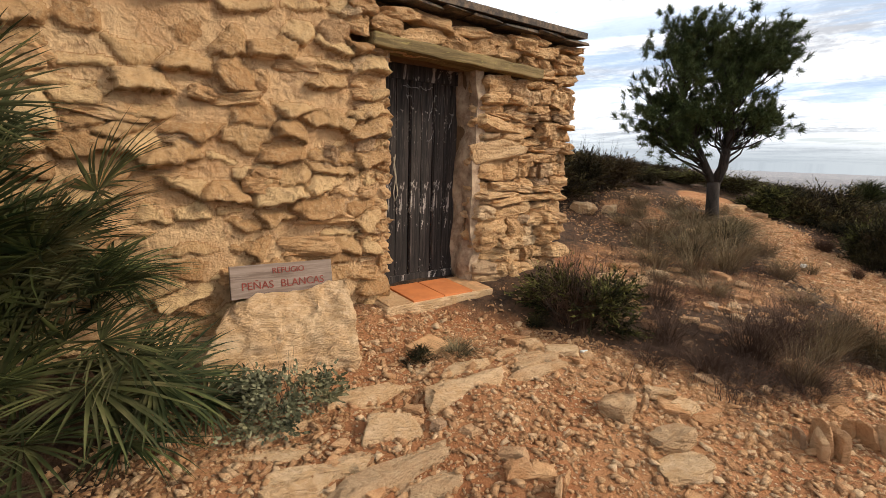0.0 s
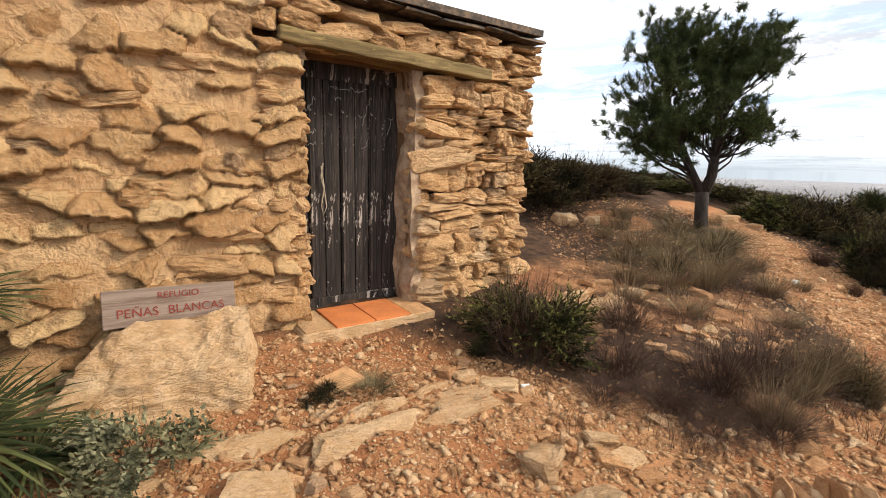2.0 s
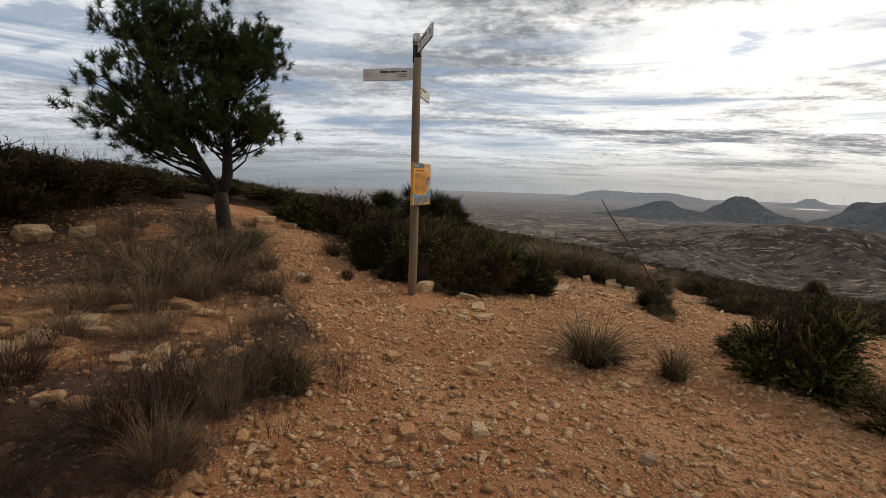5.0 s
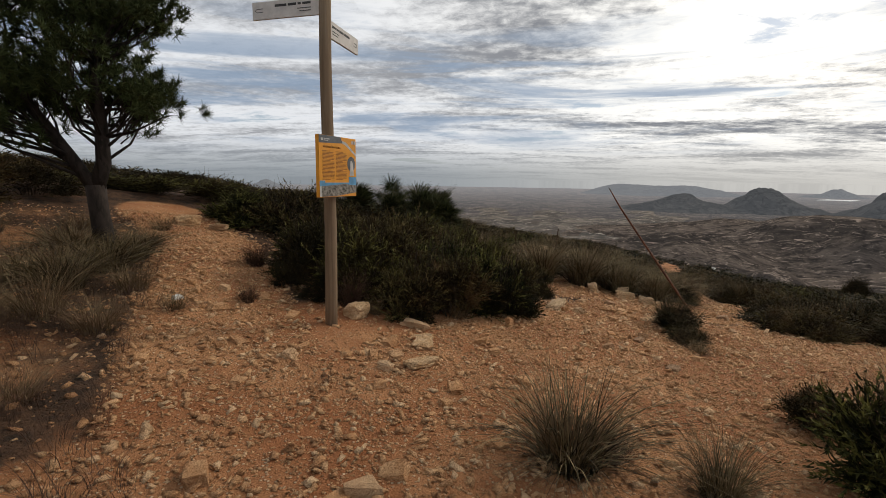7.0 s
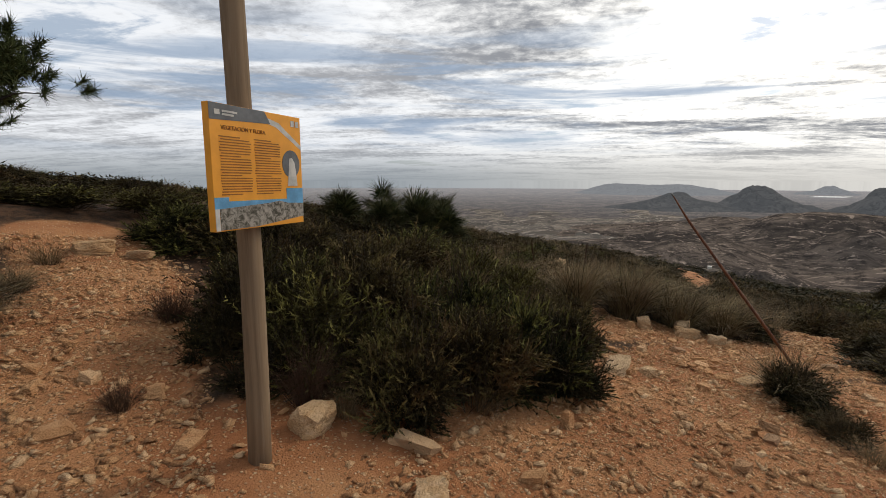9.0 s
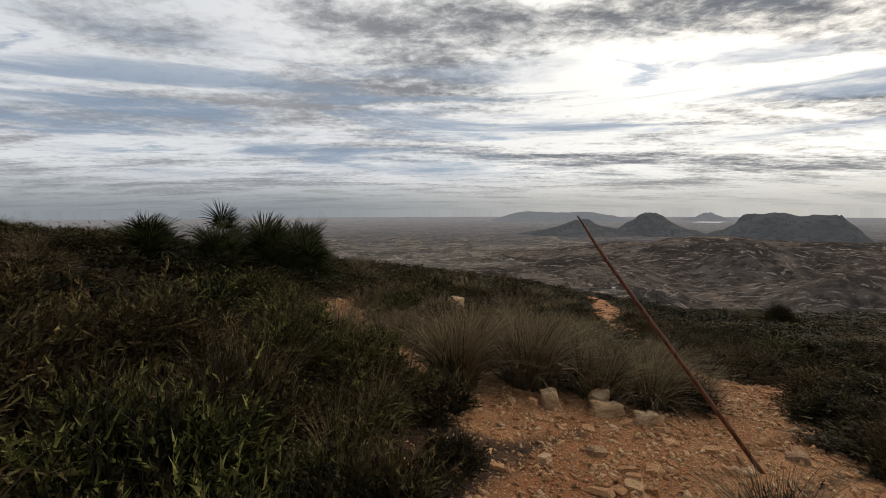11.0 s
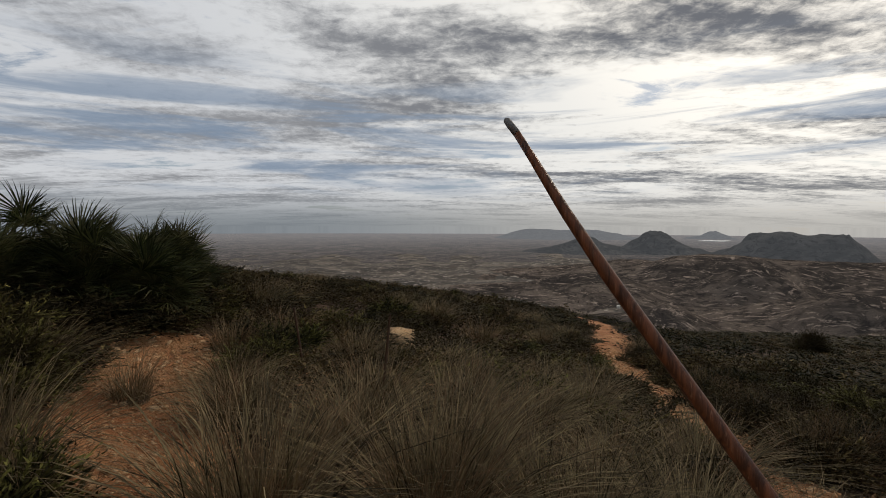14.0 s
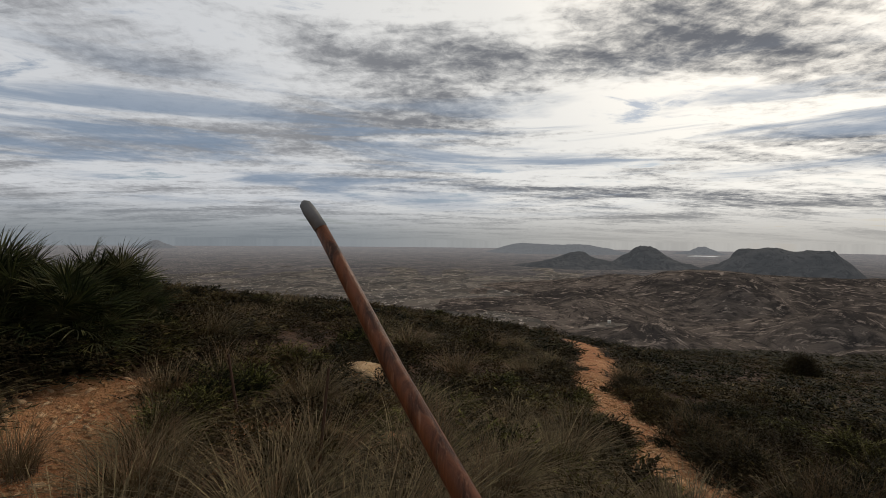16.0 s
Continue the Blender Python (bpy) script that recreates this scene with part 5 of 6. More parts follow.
for x, y, wd, h, dk in ((2.0, 8.4, 1.6, 1.35, False), (3.3, 9.5, 1.6, 1.4, False), (2.7, 9.0, 1.5, 1.45, True), (1.2, 8.8, 1.6, 1.4, True), (4.2, 10.4, 1.3, .85, True), (5.9, 11.2, 1.6, .55, False), (5.0, 11.4, 1.5, .55, False), (6.9, 11.0, 1.5, .8, False), (7.9, 10.6, 1.5, .8, True), (.3, 9.6, 1.8, 1.2, True), (-.8, 8.6, 1.8, 1.4, True), (2.2, 9.8, 1.7, 1.3, True),
                        (6.9, 9.6, 1.3, .9, False), (7.5, 9.1, 1.5, 1.25, False), (7.9, 8.4, 1.3, 1.0, False), (8.5, 9.2, 1.3, .7, True), (9.1, 8.8, 1.2, .65, False), (7.3, 8.1, 1.0, .6, True), (8.6, 10.4, 1.3, .6, False)):
    shrub(x, y, wd, h, dk)
# the large thicket behind the signpost
for x, y, wd, h, dk in ((7.0, 5.15, .85, .75, False), (7.45, 4.95, .95, .85, False), (7.95, 4.85, .95, .85, False), (8.4, 4.95, .8, .7, True), (6.75, 5.75, 1.15, .95, False), (7.3, 5.35, 1.1, .92, False), (7.75, 5.15, .95, .80, True), (6.6, 6.4, 1.1, .95, True), (7.3, 6.1, 1.25, 1.12, False), (8.0, 5.8, 1.2, 1.0, False), (8.5, 5.35, .8, .62, False), (8.6, 4.95, .85, .75, False), (8.15, 4.68, .75, .62, True), (7.0, 7.0, 1.2, 1.02, False),
                        (7.8, 6.8, 1.3, 1.1, False), (8.6, 6.3, 1.2, .95, False), (8.6, 7.2, 1.3, 1.0, False), (9.3, 6.7, 1.2, .9, False), (9.3, 5.9, 1.0, .75, False), (6.35, 5.75, .6, .5, True), (6.25, 6.3, .55, .6, True), (9.2, 7.8, 1.2, .9, False), (10.0, 7.3, 1.1, .8, False), (9.9, 6.5, 1.0, .75, False), (10.3, 5.9, .7, .5, False), (9.6, 5.35, .6, .4, True)):
    shrub(x, y, wd, h * veg.uniform(1.1, 1.5), dk)
for x, y, wd, h, dry in ((7.0, 5.0, .5, .45, True), (8.15, 5.05, .5, .5, False), (7.45, 4.85, .4, .3, True), (6.6, 5.25, .3, .3, True), (9.0, 5.6, .6, .6, True), (8.9, 6.4, .8, .9, True), (9.7, 6.1, .7, .7, True)):
    tussock(x, y, wd, h, dry)
dry_shrub(6.45, 5.45, .5, .6, "grey-white dead twigs at the foot of the signpost")
dry_shrub(5.55, 5.9, .3, .3)
dry_shrub(6.15, 7.2, .6, .45)
# tufts along the path
tussock(5.97, 2.55, .75, .62)
dry_shrub(6.2, 2.45, .45, .35)
tussock(6.29, 1.90, .42, .44)
shrub(7.2, 1.15, 1.15, 1.35)
shrub(7.55, 1.0, .8, .7, True)
dry_shrub(7.35, 1.1, 1.0, 1.3, "dead dark branches standing in a shrub")
shrub(7.9, 1.75, .6, .5, True)
shrub(6.6, .4, .8, .6)
shrub(10.15, 3.55, .75, .62, True)
tussock(10.2, 3.6, .6, .6)
shrub(9.55, 3.12, .55, .32, True)
shrub(9.85, 3.3, .5, .36, True)
tussock(9.25, 2.95, .35, .2, True)
for x, y, wd, h in ((12.3, 2.3, 1.1, .6), (7.0, .1, .9, .5), (8.2, -.3, 1.0, .5), (12.9, 1.4, 1.2, .7), (12.6, .5, 1.2, .6)):
    shrub(x, y, wd, h, veg.random() < .4)
# esparto at the brow
for x, y, wd, h, dry in ((11.2, 6.35, 1.15, .98, False), (11.25, 6.4, .9, 1.0, True), (11.85, 5.85, 1.15, 1.05, False), (11.95, 5.95, .9, 1.0, True), (12.35, 5.5, .9, .85, False), (12.9, 4.95, 1.0, .7, False), (13.3, 4.85, .6, .55, True), (12.6, 6.2, 1.0, .8, False),
                         (12.3, 6.9, 1.1, .8, False), (12.9, 7.3, 1.1, .75, True), (13.5, 6.8, 1.1, .75, False), (13.2, 6.2, 1.0, .8, True), (13.9, 6.3, .9, .65, False), (14.3, 7.2, 1.0, .7, True), (12.0, 7.6, .8, .6, True), (10.5, 7.4, .9, .8, False), (14.8, 6.4, .8, .55, False), (13.6, 5.5, .9, .6, False), (15.4, 6.9, .9, .6, False), (14.1, 5.5, .6, .4, True)):
    tussock(x, y, wd, h, dry)
for x, y, wd, h, dk in ((10.1, 7.9, 1.2, .9, False), (10.7, 8.6, 1.1, .85, False), (12.55, 8.5, .9, .6, False), (14.75, 6.15, .75, .5, False), (13.1, 8.9, 1.2, .8, False), (14.0, 8.0, 1.1, .6, False), (15.4, 7.9, 1.1, .6, False), (14.2, 9.6, 1.2, .7, False), (10.6, 9.2, 1.2, .9, False), (10.4, 6.9, .9, .8, False), (10.3, 6.35, .8, .7, False)):
    shrub(x, y, wd, h, dk)

for x, y, wd, h, dk in ((13.2, 5.0, .9, .55, False), (12.75, 4.5, .85, .6, True), (14.9, 5.4, .9, .55, False), (16.6, 6.4, 1.0, .55, False), (17.4, 4.9, 1.2, .65, True), (18.9, 5.5, 1.2, .6, True), (17.6, 7.0, 1.0, .5, False), (20.4, 6.6, 1.2, .6, False), (13.5, 2.9, 1.3, .7, True), (14.6, 3.1, 1.3, .7, False), (16.4, 3.9, 1.3, .7, True), (17.6, 3.7, 1.3, .7, False), (12.6, 2.6, 1.2, .7, False), (15.0, 6.1, .9, .5, False), (16.0, 6.4, 1.1, .6, True), (11.5, 10.4, 1.6, .75, True), (12.3, 10.2, 1.5, .7, True), (10.7, 10.4, 1.6, .85, True), (13.0, 10.6, 1.4, .6, False)):
    shrub(x, y, wd, h, dk)
for x, y, wd, h, dry in ((12.5, 4.75, 1.0, .75, False), (13.1, 4.35, .9, .7, True), (12.2, 5.2, .9, .85, False)):
    tussock(x, y, wd, h, dry)
for x, y, wd, h, dry in ((14.0, 4.95, 1.0, .75, False), (14.5, 5.0, .9, .7, True), (15.0, 6.2, 1.0, .7, False), (15.8, 6.4, 1.0, .6, True), (11.85, 7.75, .7, .55, False), (11.45, 8.35, .6, .5, True), (12.2, 8.3, .7, .5, False), (11.0, 8.9, .8, .6, False), (12.7, 9.2, .8, .55, True), (16.9, 6.75, .9, .5, False), (13.4, 9.4, .9, .6, True)):
    tussock(x, y, wd, h, dry)

for x, y, wd, h, dk in ((15.9, 4.2, 1.2, .75, True), (16.9, 4.9, 1.2, .7, True), (17.9, 5.4, 1.3, .75, True), (19.2, 6.1, 1.2, .7, False), (18.4, 4.4, 1.4, .8, True), (19.8, 5.2, 1.4, .75, True), (20.8, 7.0, 1.2, .65, True), (17.2, 3.2, 1.3, .75, True), (19.0, 3.6, 1.4, .8, False), (14.6, 2.5, 1.3, .8, True), (15.6, 2.0, 1.3, .8, True), (13.7, 2.1, 1.2, .75, True), (17.2, 6.7, .9, .55, False), (18.2, 7.3, 1.0, .6, False), (19.3, 7.9, 1.1, .6, True), (20.6, 8.7, 1.2, .6, False), (16.2, 7.4, 1.1, .6, True), (17.2, 8.2, 1.2, .6, False)):
    shrub(x, y, wd, h, dk)

# stakes and the pale boulder
for x, y, h, ln in ((12.82, 7.14, .92, 4), (12.9, 8.2, .8, -8)):
    bm = bmesh.new()
    tube(bm, [(0, 0, -.2), (0, 0, h * .5), (.01, 0, h)], [.012, .012, .010], 6)
    o = part("fence_stake", bm, IRON, None)
    o.matrix_world = pose(x, y, lift(x, y), ln * .5, ln, 0)
    tagged(o, "thin rusted iron stake leaning in the scrub", "stake", "iron stakes")
loose("boulder", 15.5, 9.35, .75, .6, .52, 20, .45, "pale rounded boulder among the grass", "rock", "", rough_meshes)

# fan palms
FANS = [fan_leaf_mesh("leaf", 300 + i) for i in range(4)]
for me in FANS:
    me.materials.append(LEAF_PALM)


def fan_palm(x, y, count, reach, seed, label, tall=0.8, leaf=1.0):
    r = random.Random(seed)
    z0 = lift(x, y)
    ob = empty("fan_palm", pose(x, y, z0), label, "palm", "fan palms")
    bm = bmesh.new()
    spots = []
    for i in range(count):
        a, lean = r.uniform(0, 360), r.uniform(8, 88)
        long = reach * r.uniform(.5, 1.0)
        foot = Vector((r.gauss(0, .10 * reach), r.gauss(0, .10 * reach), tall * r.uniform(0, .75) * (1 - lean / 160)))
        d = Matrix.Rotation(radians(a), 3, "Z") @ Vector((0, math.sin(radians(lean)), math.cos(radians(lean))))
        end = foot + d * long * .75 - Vector((0, 0, .12 * long * (lean / 90) ** 2))
        if end.z < 0.08:
            end.z = 0.08 + r.uniform(0, .1)
        mid = foot.lerp(end, .5) + Vector((0, 0, .04))
        tube(bm, [foot, mid, end], [.009, .007, .006], 4)
        spots.append((end, a, lean, r.uniform(.78, 1.15) * leaf))
    part("stalk", bm, LEAF_PALM, ob)
    for end, a, lean, s in spots:
        o = new("leaf", r.choice(FANS))
        o.parent = ob
        o.matrix_basis = Matrix.Translation(end) @ Euler((radians(84 - lean + r.uniform(-12, 8)), radians(r.uniform(-30, 30)), radians(a)), "XYZ").to_matrix().to_4x4() @ Matrix.Diagonal((s, s, s, 1))
    return ob


fan_palm(-1.86, 1.82, 95, .95, 31, "fan palm with stiff spiky leaves before the hut wall", 1.45, 1.0)
fan_palm(-1.88, 1.2, 60, .52, 36, "fan palm with stiff spiky leaves before the hut wall", .8, .85)
for i, (x, y, n) in enumerate(((11.0, 10.7, 56), (11.8, 10.6, 60), (12.7, 11.0, 56), (10.2, 11.0, 46), (12.3, 10.3, 50), (11.5, 11.5, 44), (13.2, 11.2, 44))):
    fan_palm(x, y, n, .62, 40 + i, "dark fan palm thicket on the brow of the hill", .45 if x < 11.2 else .8, .9)

# grey-leaved weed in front of the rock slab
weed = empty("weed_plant", pose(-.74, 2.30, lift(-.74, 2.30)), "low grey-green broad-leaved weed at the foot of the slab", "plant")
me = bush_mesh("leaves", 400, 420, 8, .045, .028, .15, .3, .5, False)
me.materials.append(LEAF_GREY)
o = link_mesh("leaves", me, None, weed)
o.scale = (.72, .60, .52)
me = stem_mesh("branchwork", 401, 40, .45, .7, .006, 1)
me.materials.append(TWIG_DARK)
o = link_mesh("branchwork", me, None, weed)
o.scale = (.62, .55, .52)

# wider scrub on the hill
def in_clearing(x, y):
    """Ground that is bare, walked on or planted one by one."""
    if float(on_track(x, y)) < .25 or (HUT.inverted() @ Vector((x, y, 0))).y > -.2 and x < 2.5 and y < 8:
        return True
    return math.hypot((x - 9.4) / 3.3, (y - 1.9) / 1.8) < 1.0 or (x < 9.4 and y < 14) or (-3 < x < 6.2 and y < 8.6) or (x < 9.6 and 3.6 < y < 8.0) or (x < 11.6 and 3.6 < y < 6.0) or (x < 9 and y < 4.5 and y > 2.2) or (x < 7 and y < 3)


cnt, tries = 0, 0
while cnt < 250 and tries < 6000:
    tries += 1
    a, d = veg.uniform(-.9, 2.3), 3.5 + 15 * veg.random() ** 0.8
    x, y = 10 + math.sin(a) * d, 5.5 + math.cos(a) * d
    if in_clearing(x, y):
        continue
    cnt += 1
    k0 = veg.random()
    wd = veg.uniform(.9, 1.6)
    if k0 < .84:
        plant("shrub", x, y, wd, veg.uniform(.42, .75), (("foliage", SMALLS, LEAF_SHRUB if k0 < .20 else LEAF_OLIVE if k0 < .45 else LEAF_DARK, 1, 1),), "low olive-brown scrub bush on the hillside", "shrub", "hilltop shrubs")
    else:
        tussock(x, y, wd * .8, veg.uniform(.45, .7), k0 > .95)

# the rest of the scrub, beyond counting
g = np.random.default_rng(9)


def scrub_sheet(name, number, d0, d1, leaves, grow, wide, seed_mesh, material):
    src = np.empty(len(seed_mesh.vertices) * 3, np.float32)
    seed_mesh.vertices.foreach_get("co", src)
    src = src.reshape(-1, 3, 3)
    tip_tone = np.empty(len(seed_mesh.vertices), np.float32)
    seed_mesh.attributes["tip"].data.foreach_get("value", tip_tone)
    tip_tone = tip_tone.reshape(-1, 3)
    vs, fs, tips, at = [], [], [], 0
    for _ in range(number):
        a, d = g.uniform(-1.2, 2.5), d0 + (d1 - d0) * g.random() ** 1.2
        x, y = 10 + math.sin(a) * d, 5.5 + math.cos(a) * d
        if in_clearing(x, y):
            continue
        s = g.uniform(*wide)
        pick = g.permutation(len(src))[:leaves]
        pts = src[pick]
        tips.append(tip_tone[pick].ravel())
        mid = pts.mean(1, keepdims=True)
        pts = mid + (pts - mid) * grow
        th = g.uniform(0, math.tau)
        rot = np.array(((math.cos(th), -math.sin(th), 0), (math.sin(th), math.cos(th), 0), (0, 0, 1)))
        pts = pts.reshape(-1, 3) @ rot.T * (s, s, g.uniform(.35, .75)) + (x, y, lift(x, y) - .03)
        vs.append(pts)
        fs.append(np.arange(len(pts)).reshape(-1, 3) + at)
        at += len(pts)
    me = tri_mesh(name, np.concatenate(vs), np.concatenate(fs))
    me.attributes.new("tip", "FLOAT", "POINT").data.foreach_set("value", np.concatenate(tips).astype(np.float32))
    o = link_mesh(name, me, material)
    return tagged(o, "low olive-brown scrub covering the slope", "scrub", kind="stuff")


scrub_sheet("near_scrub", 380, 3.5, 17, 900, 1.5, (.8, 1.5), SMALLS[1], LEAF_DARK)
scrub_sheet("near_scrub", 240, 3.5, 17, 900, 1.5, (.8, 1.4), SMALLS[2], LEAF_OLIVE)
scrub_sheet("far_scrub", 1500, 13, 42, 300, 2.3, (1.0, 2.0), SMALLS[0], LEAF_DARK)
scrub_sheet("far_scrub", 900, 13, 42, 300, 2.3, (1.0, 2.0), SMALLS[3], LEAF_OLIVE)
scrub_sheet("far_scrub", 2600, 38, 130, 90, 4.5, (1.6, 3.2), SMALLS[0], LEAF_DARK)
for x, y, s in ((34.5, 3.6, 1.6), (38.2, 16.3, 1.5), (39.3, 17.2, 1.3)):
    shrub(x, y, s, s * 1.2, True, "lone dark round shrub on the slope")

# short litter and low blades over the bare patches
chunks = []
for _ in range(760):
    x, y = g.uniform(1.2, 5.4), g.uniform(2.7, 9.2)
    if on_track(x, y) < .1 or (x < 2.2 and y > 4.6):
        continue
    me = LOWS[g.integers(0, 2)]
    co = np.empty(len(me.vertices) * 3, np.float32)
    me.vertices.foreach_get("co", co)
    co = co.reshape(-1, 3)[: 34 * 12] * g.uniform(.14, .36)
    n = len(co) // 12
    kk = (np.arange(n)[:, None] * 6 + np.arange(5)[None]).reshape(-1, 1) * 2
    chunks.append((co + (x, y, lift(x, y)), np.concatenate([kk + (0, 1, 3), kk + (0, 3, 2)], 1).reshape(-1, 3)))
o = link_mesh("dry_grass", tri_mesh("dry_grass", *join(chunks)), TWIG_BROWN)
tagged(o, "short dry brown grass and litter on the ground", "grass", kind="stuff")

# ---- loose stones ----
pebble_meshes = []
for i in range(10):
    b0 = hull_rock(random.Random(500 + i), 6)
    me = bpy.data.meshes.new("stone")
    b0.to_mesh(me)
    b0.free()
    me.materials.append(PEBBLE)
    pebble_meshes.append(me)
for x, y, sx, sy, sz, rz in ((6.36, 5.20, .25, .19, .19, 20), (7.79, 4.40, .09, .08, .16, 0), (11.45, 5.40, .16, .2, .22, 30), (11.75, 4.95, .34, .18, .16, -40), (11.85, 4.62, .26, .12, .15, -35), (11.95, 5.1, .2, .2, .24, 10), (11.25, 5.5, .1, .1, .13, 0),
                             (9.2, 4.75, .34, .22, .14, 10), (9.5, 4.55, .2, .14, .1, 60), (10.4, 3.85, .5, .2, .1, -30), (6.75, 4.75, .12, .3, .12, 20), (6.5, 4.35, .28, .2, .08, 40), (6.15, 4.0, .3, .2, .07, 10),
                             (1.25, 2.2, .22, .16, .12, 20), (1.05, 2.45, .18, .2, .14, 50), (1.45, 2.55, .14, .2, .08, 70), (1.2, 2.0, .26, .18, .08, 10), (.75, 3.28, .2, .13, .07, 30), (.95, 3.22, .26, .14, .06, 0), (.62, 3.3, .12, .12, .1, 60), (1.05, 3.05, .14, .1, .06, 20), (2.0, 4.6, .3, .2, .12, 10), (2.3, 4.9, .28, .22, .1, 60), (1.7, 4.5, .3, .24, .14, 20), (2.6, 5.2, .3, .2, .1, 40), (1.9, 4.9, .26, .2, .12, 0)):
    loose("stone", x, y, sx, sy, sz, rz, .28, "broken pale ochre stone lying on the path", "stone", "loose stones", rough_meshes if sx > .15 else pebble_meshes, (foot_rng.uniform(-12, 12), foot_rng.uniform(-12, 12)))
made = 0
while made < 230:
    x, y = foot_rng.uniform(-.8, 12.5), foot_rng.uniform(-.5, 7.5)
    d = float(on_track(x, y))
    if d > .5 and not (x < 4.5 and y < 5.5 and y > 1.0):
        continue
    if (HUT.inverted() @ Vector((x, y, 0))).y > -.2 and x < 2:
        continue
    made += 1
    s = foot_rng.uniform(.05, .13)
    loose("stone", x, y, s * foot_rng.uniform(1, 1.7), s, s * foot_rng.uniform(.4, .8), foot_rng.uniform(0, 360), .3, "small broken ochre stone on the path", "stone", "loose stones", pebble_meshes, (foot_rng.uniform(-20, 20), foot_rng.uniform(-20, 20)))
# gravel, beyond counting
protos = []
for q in range(6):
    b0, r0 = bmesh.new(), random.Random(700 + q)
    for c0 in ((-.5, -.3, -.3), (.45, -.4, -.3), (.3, .45, -.35), (-.4, .4, -.2), (-.3, -.25, .45), (.35, .1, .5)):
        b0.verts.new([v * r0.uniform(.6, 1.2) + r0.uniform(-.08, .08) for v in c0])
    bmesh.ops.convex_hull(b0, input=b0.verts[:])
    me = bpy.data.meshes.new("pebble")
    b0.to_mesh(me)
    b0.free()
    co = np.empty(len(me.vertices) * 3, np.float32)
    me.vertices.foreach_get("co", co)
    me.calc_loop_triangles()
    tr = np.empty(len(me.loop_triangles) * 3, np.int32)
    me.loop_triangles.foreach_get("vertices", tr)
    protos.append((co.reshape(-1, 3), tr.reshape(-1, 3)))
def strew(number, lo, span, power, x0=-1.6, wide=15.5):
    """Places for gravel: x, y, z, size and turn of each piece."""
    x, y = x0 + wide * g.random(number) ** 1.2, g.uniform(-1.0, 9.8, number)
    d = on_track(x, y)
    near_clear = np.hypot((x - 5.2) / 3.2, (y - 2.0) / 2.1) < 1
    near_clear |= np.hypot((x - .5) / 2.0, (y - 1.9) / 1.7) < 1
    near_clear |= np.hypot(x - 11.4, (y - 5.6) / .7) < 1.1
    near_clear |= np.hypot((x - 9.4) / 3.2, (y - 1.9) / 1.8) < 1
    keep = (d < .3) | near_clear | (g.random(number) < (.20 if wide > 10 else .0))
    hx, hy = x + .534, y - 3.5
    keep &= ~((-.5736 * hx + .8192 * hy > -.15) & (x < 2))
    x, y = x[keep], y[keep]
    i = np.clip(np.searchsorted(gx, x) - 1, 0, nx - 2)
    j = np.clip(np.searchsorted(gy, y) - 1, 0, ny - 2)
    a, b = (x - gx[i]) / (gx[i + 1] - gx[i]), (y - gy[j]) / (gy[j + 1] - gy[j])
    z = Z[i, j] * (1 - a) * (1 - b) + Z[i + 1, j] * a * (1 - b) + Z[i, j + 1] * (1 - a) * b + Z[i + 1, j + 1] * a * b
    return x, y, z, lo + span * g.random(len(x)) ** power, g.uniform(0, math.tau, len(x))


chunks = []
for x, y, z, s, th in (strew(135000, .009, .013, 1.3), strew(52000, .018, .042, 2.4), strew(26000, .016, .05, 2.0, 13.0, 9.0), strew(20000, .011, .032, 2.4, -1.6, 4.6)):
    kind = g.integers(0, len(protos), len(x))
    for q, (co, tr) in enumerate(protos):
        m = kind == q
        n = int(m.sum())
        size = np.stack([s[m] * g.uniform(1, 2.1, n), s[m] * g.uniform(.8, 1.4, n), s[m] * g.uniform(.35, .85, n)], 1)
        p = co[None] * size[:, None]
        lean = g.normal(size=n)[:, None] * .35
        p[..., 2] += p[..., 0] * lean
        c0, s0 = np.cos(th[m])[:, None], np.sin(th[m])[:, None]
        p = np.stack([p[..., 0] * c0 - p[..., 1] * s0, p[..., 0] * s0 + p[..., 1] * c0, p[..., 2]], -1)
        p += np.stack([x[m], y[m], z[m] + s[m] * .15], 1)[:, None]
        chunks.append((p.reshape(-1, 3), (tr[None] + (np.arange(n) * len(co))[:, None, None]).reshape(-1, 3)))
o = link_mesh("gravel", tri_mesh("gravel", *join(chunks)), PEBBLE)
tagged(o, "broken ochre gravel strewn over the path", "gravel", kind="stuff")
# standing shards of bedrock in the path
for x, y, s in ((2.05, 2.22, 1.2), (2.10, 2.28, 1.5), (2.15, 2.24, 1.3), (2.19, 2.31, 1.0), (2.0, 2.3, .9), (2.43, 2.36, 1.2), (2.48, 2.30, 1.5), (2.53, 2.36, 1.1), (2.4, 2.44, .8), (1.2, 2.62, 1.0), (1.28, 2.58, .8), (.55, 1.75, 1.0), (.6, 1.82, .8)):
    loose("bedrock_shard", x, y, .032 * s, .13 * s, .15 * s, foot_rng.uniform(-25, 5), .22, "upright pale shard of layered bedrock in the path", "rock", "bedrock shards", pebble_meshes, (foot_rng.uniform(-10, 10), foot_rng.uniform(-20, 20)))
for x, y in ((1.42, 2.73), (1.54, 2.59), (2.58, 5.1), (2.62, 4.9), (2.77, 4.05), (2.9, 4.3), (2.4, 4.5), (2.2, 4.4), (3.0, 4.0)):
    loose("stone", x, y, .2, .12, .07, foot_rng.uniform(0, 180), .25, "flat pale stone lying among dry grass", "stone", "loose stones", rough_meshes, (foot_rng.uniform(-9, 9), foot_rng.uniform(-9, 9)))

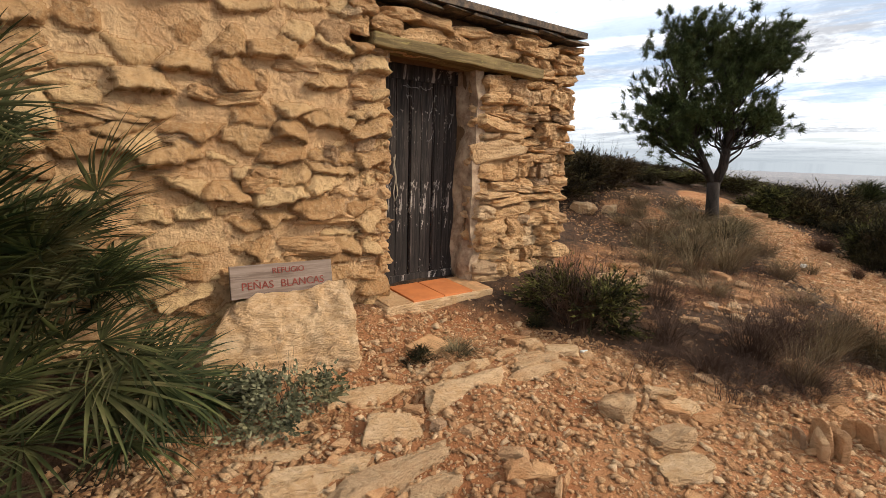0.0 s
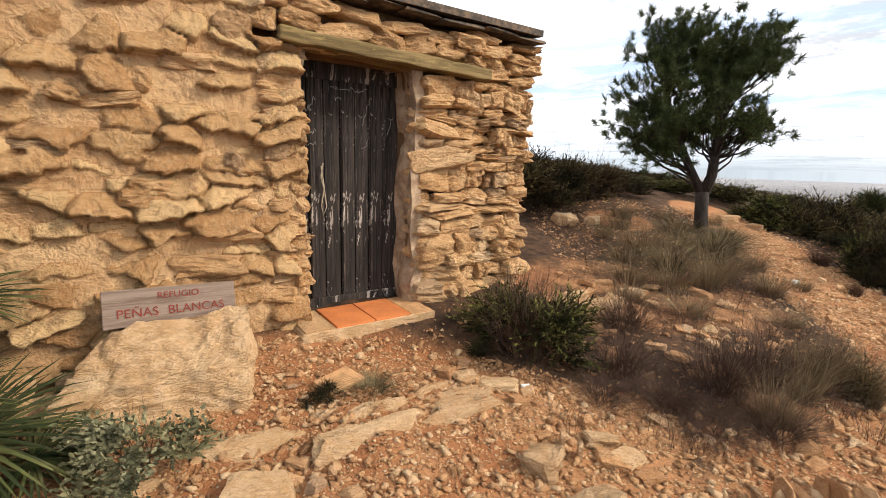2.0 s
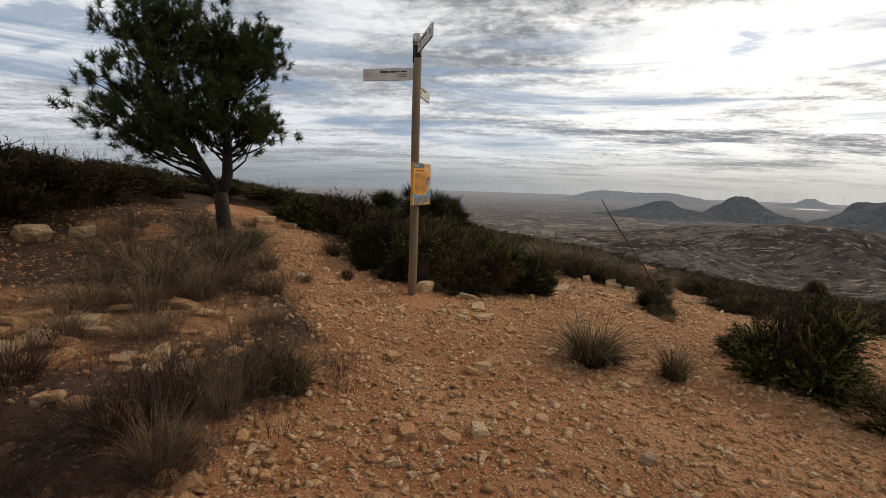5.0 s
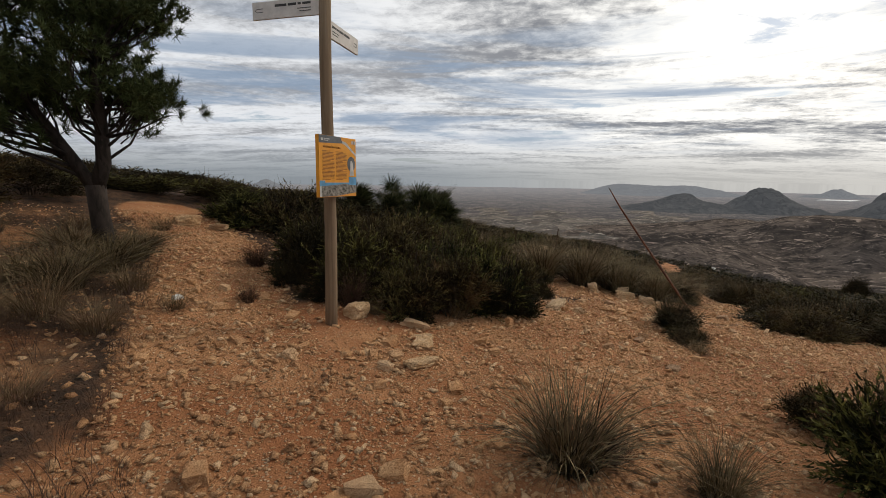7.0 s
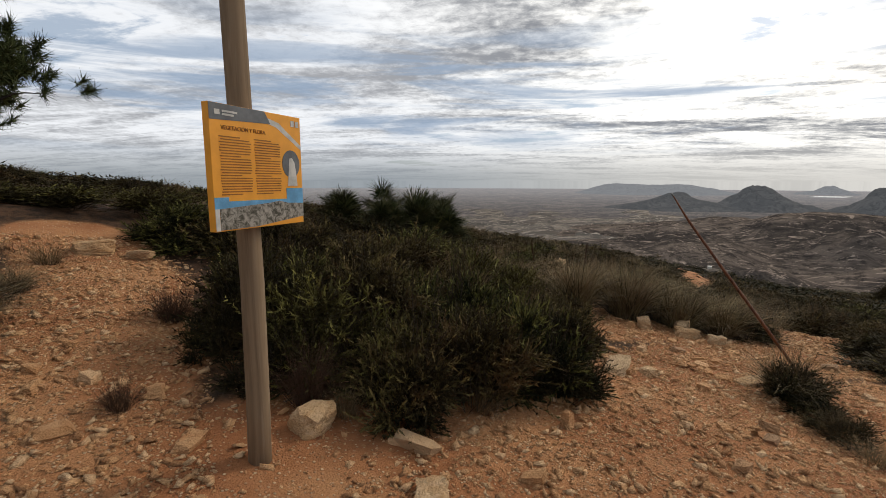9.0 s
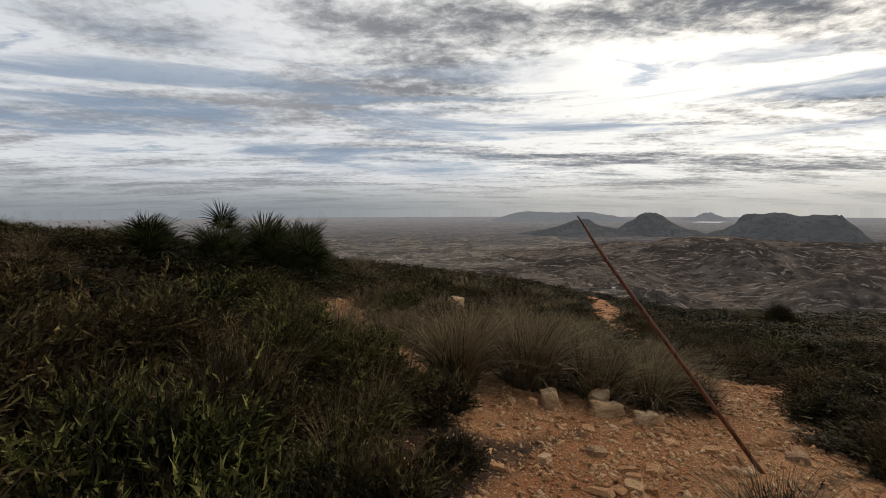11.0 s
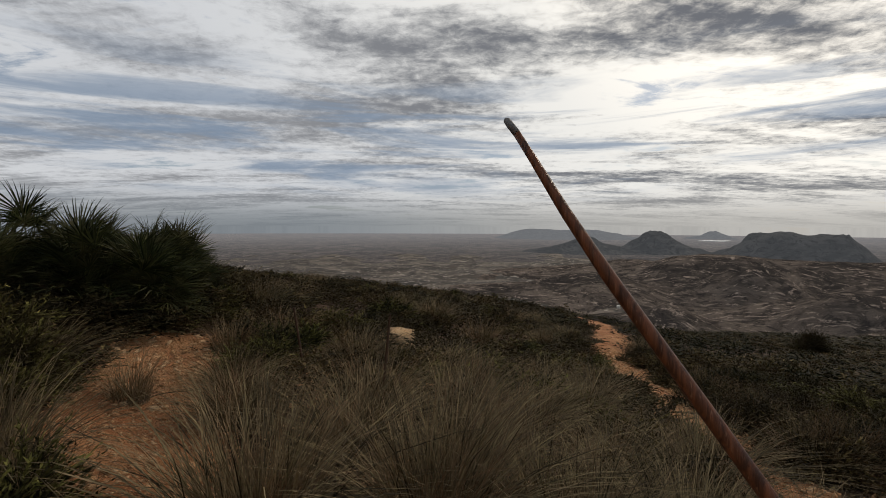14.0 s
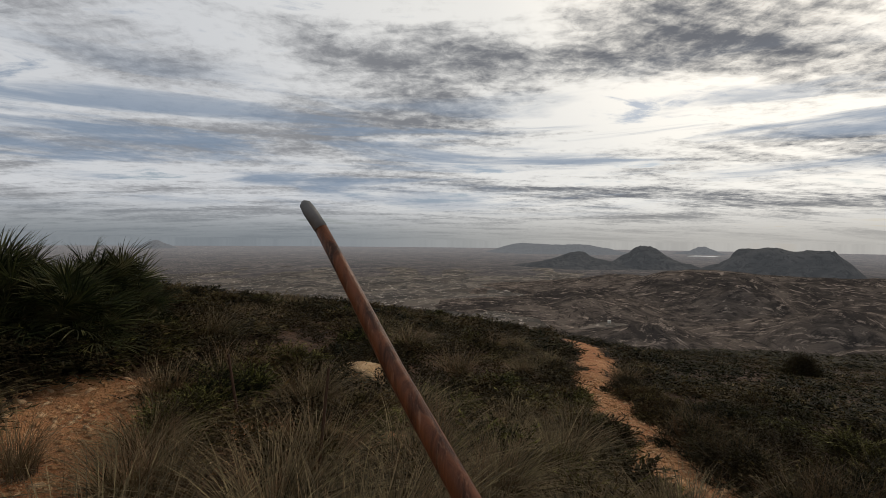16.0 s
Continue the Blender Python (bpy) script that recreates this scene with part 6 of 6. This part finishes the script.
for _ in range(46):
    x, y = foot_rng.uniform(1.7, 3.5), foot_rng.uniform(3.7, 5.9)
    k0 = foot_rng.uniform(.07, .19)
    loose("stone", x, y, k0 * 1.3, k0 * .8, k0 * .35, foot_rng.uniform(0, 180), .12, "flat pale stone lying among dry grass", "stone", "loose stones", pebble_meshes, (foot_rng.uniform(-14, 14), foot_rng.uniform(-14, 14)))
for x, y, k0 in ((2.5, 7.9, .5), (3.0, 8.05, .34), (5.9, 9.2, .4), (6.3, 9.0, .3), (4.0, 7.2, .22)):
    loose("stone", x, y, k0, k0 * .7, k0 * .45, foot_rng.uniform(0, 180), .25, "pale weathered rock half sunk in the grass", "stone", "loose stones", rough_meshes)

o = loose("litter", 4.98, 6.11, .11, .07, .05, 30, .1, "scrap of white litter on the path edge", "litter", "", pebble_meshes)
o.data = o.data.copy()
o.data.materials[0] = PAPER
o = loose("litter", 1.12, 3.22, .07, .06, .03, 10, .1, "crumpled white paper by the shrub", "litter", "", pebble_meshes)
o.data = o.data.copy()
o.data.materials[0] = PAPER

# walking stick planted in the ground
cane = empty("walking_stick", Matrix.Translation((0, 0, 0)), "crooked varnished chestnut walking stick planted at the brow", "walking stick")
eye, ahead, side = Vector((10.663, 4.521, 1.27)), Vector((.813, .582, -.018)), Vector((.582, -.813, 0))


def seen_at(a, b, d):
    return eye + (ahead + side * a + Vector((.0146, .0105, 1)) * b) * d


tip, low = seen_at(-.30, .098, .62), seen_at(.056, -.533, .55)
drop = (low.z - lift(low.x, low.y) + .35) / (tip.z - low.z)
foot = low + (low - tip) * drop
foot.z = lift(foot.x, foot.y) - .06
cane.matrix_world = Matrix.Translation(foot)
path_pts = [tip, tip.lerp(low, .10) + side * .004, tip.lerp(low, .25) + side * .003, tip.lerp(low, .6) - side * .002, low, low.lerp(foot, .3) - side * .004, low.lerp(foot, .65), foot]
bm = bmesh.new()
tube(bm, [p - foot for p in path_pts[1:]], [.0085, .0095, .0125, .0155, .017, .018, .018], 14)
part("shaft", bm, CANE, cane, "polished reddish-brown shaft", True)
bm = bmesh.new()
tube(bm, [path_pts[1] - foot, tip.lerp(path_pts[1], .35) - foot, tip.lerp(path_pts[1], .1) - foot, tip - foot], [.0090, .0090, .0075, .003], 12)
part("ferrule", bm, FERRULE, cane, "worn grey tip", True)

# farmhouses down in the valley
hr = random.Random(61)
for i in range(34):
    a, d = radians(hr.uniform(66, 96)), hr.uniform(420, 850)
    x, y = math.sin(a) * d, math.cos(a) * d
    house = empty("farmhouse", pose(x, y, lift(x, y) - .3, 0, 0, hr.uniform(0, 180)), "small white flat-roofed farmhouse in the valley", "house", "valley farmhouses")
    lx, ly, lz = hr.uniform(5, 11), hr.uniform(4, 6), hr.uniform(2.6, 4)
    bm = bmesh.new()
    box(bm, 0, 0, lz / 2, lx, ly, lz)
    part("wall", bm, HOUSE_WHITE, house)
    bm = bmesh.new()
    box(bm, 0, 0, lz + .12, lx + .4, ly + .4, .22)
    part("roof", bm, HOUSE_WHITE, house)
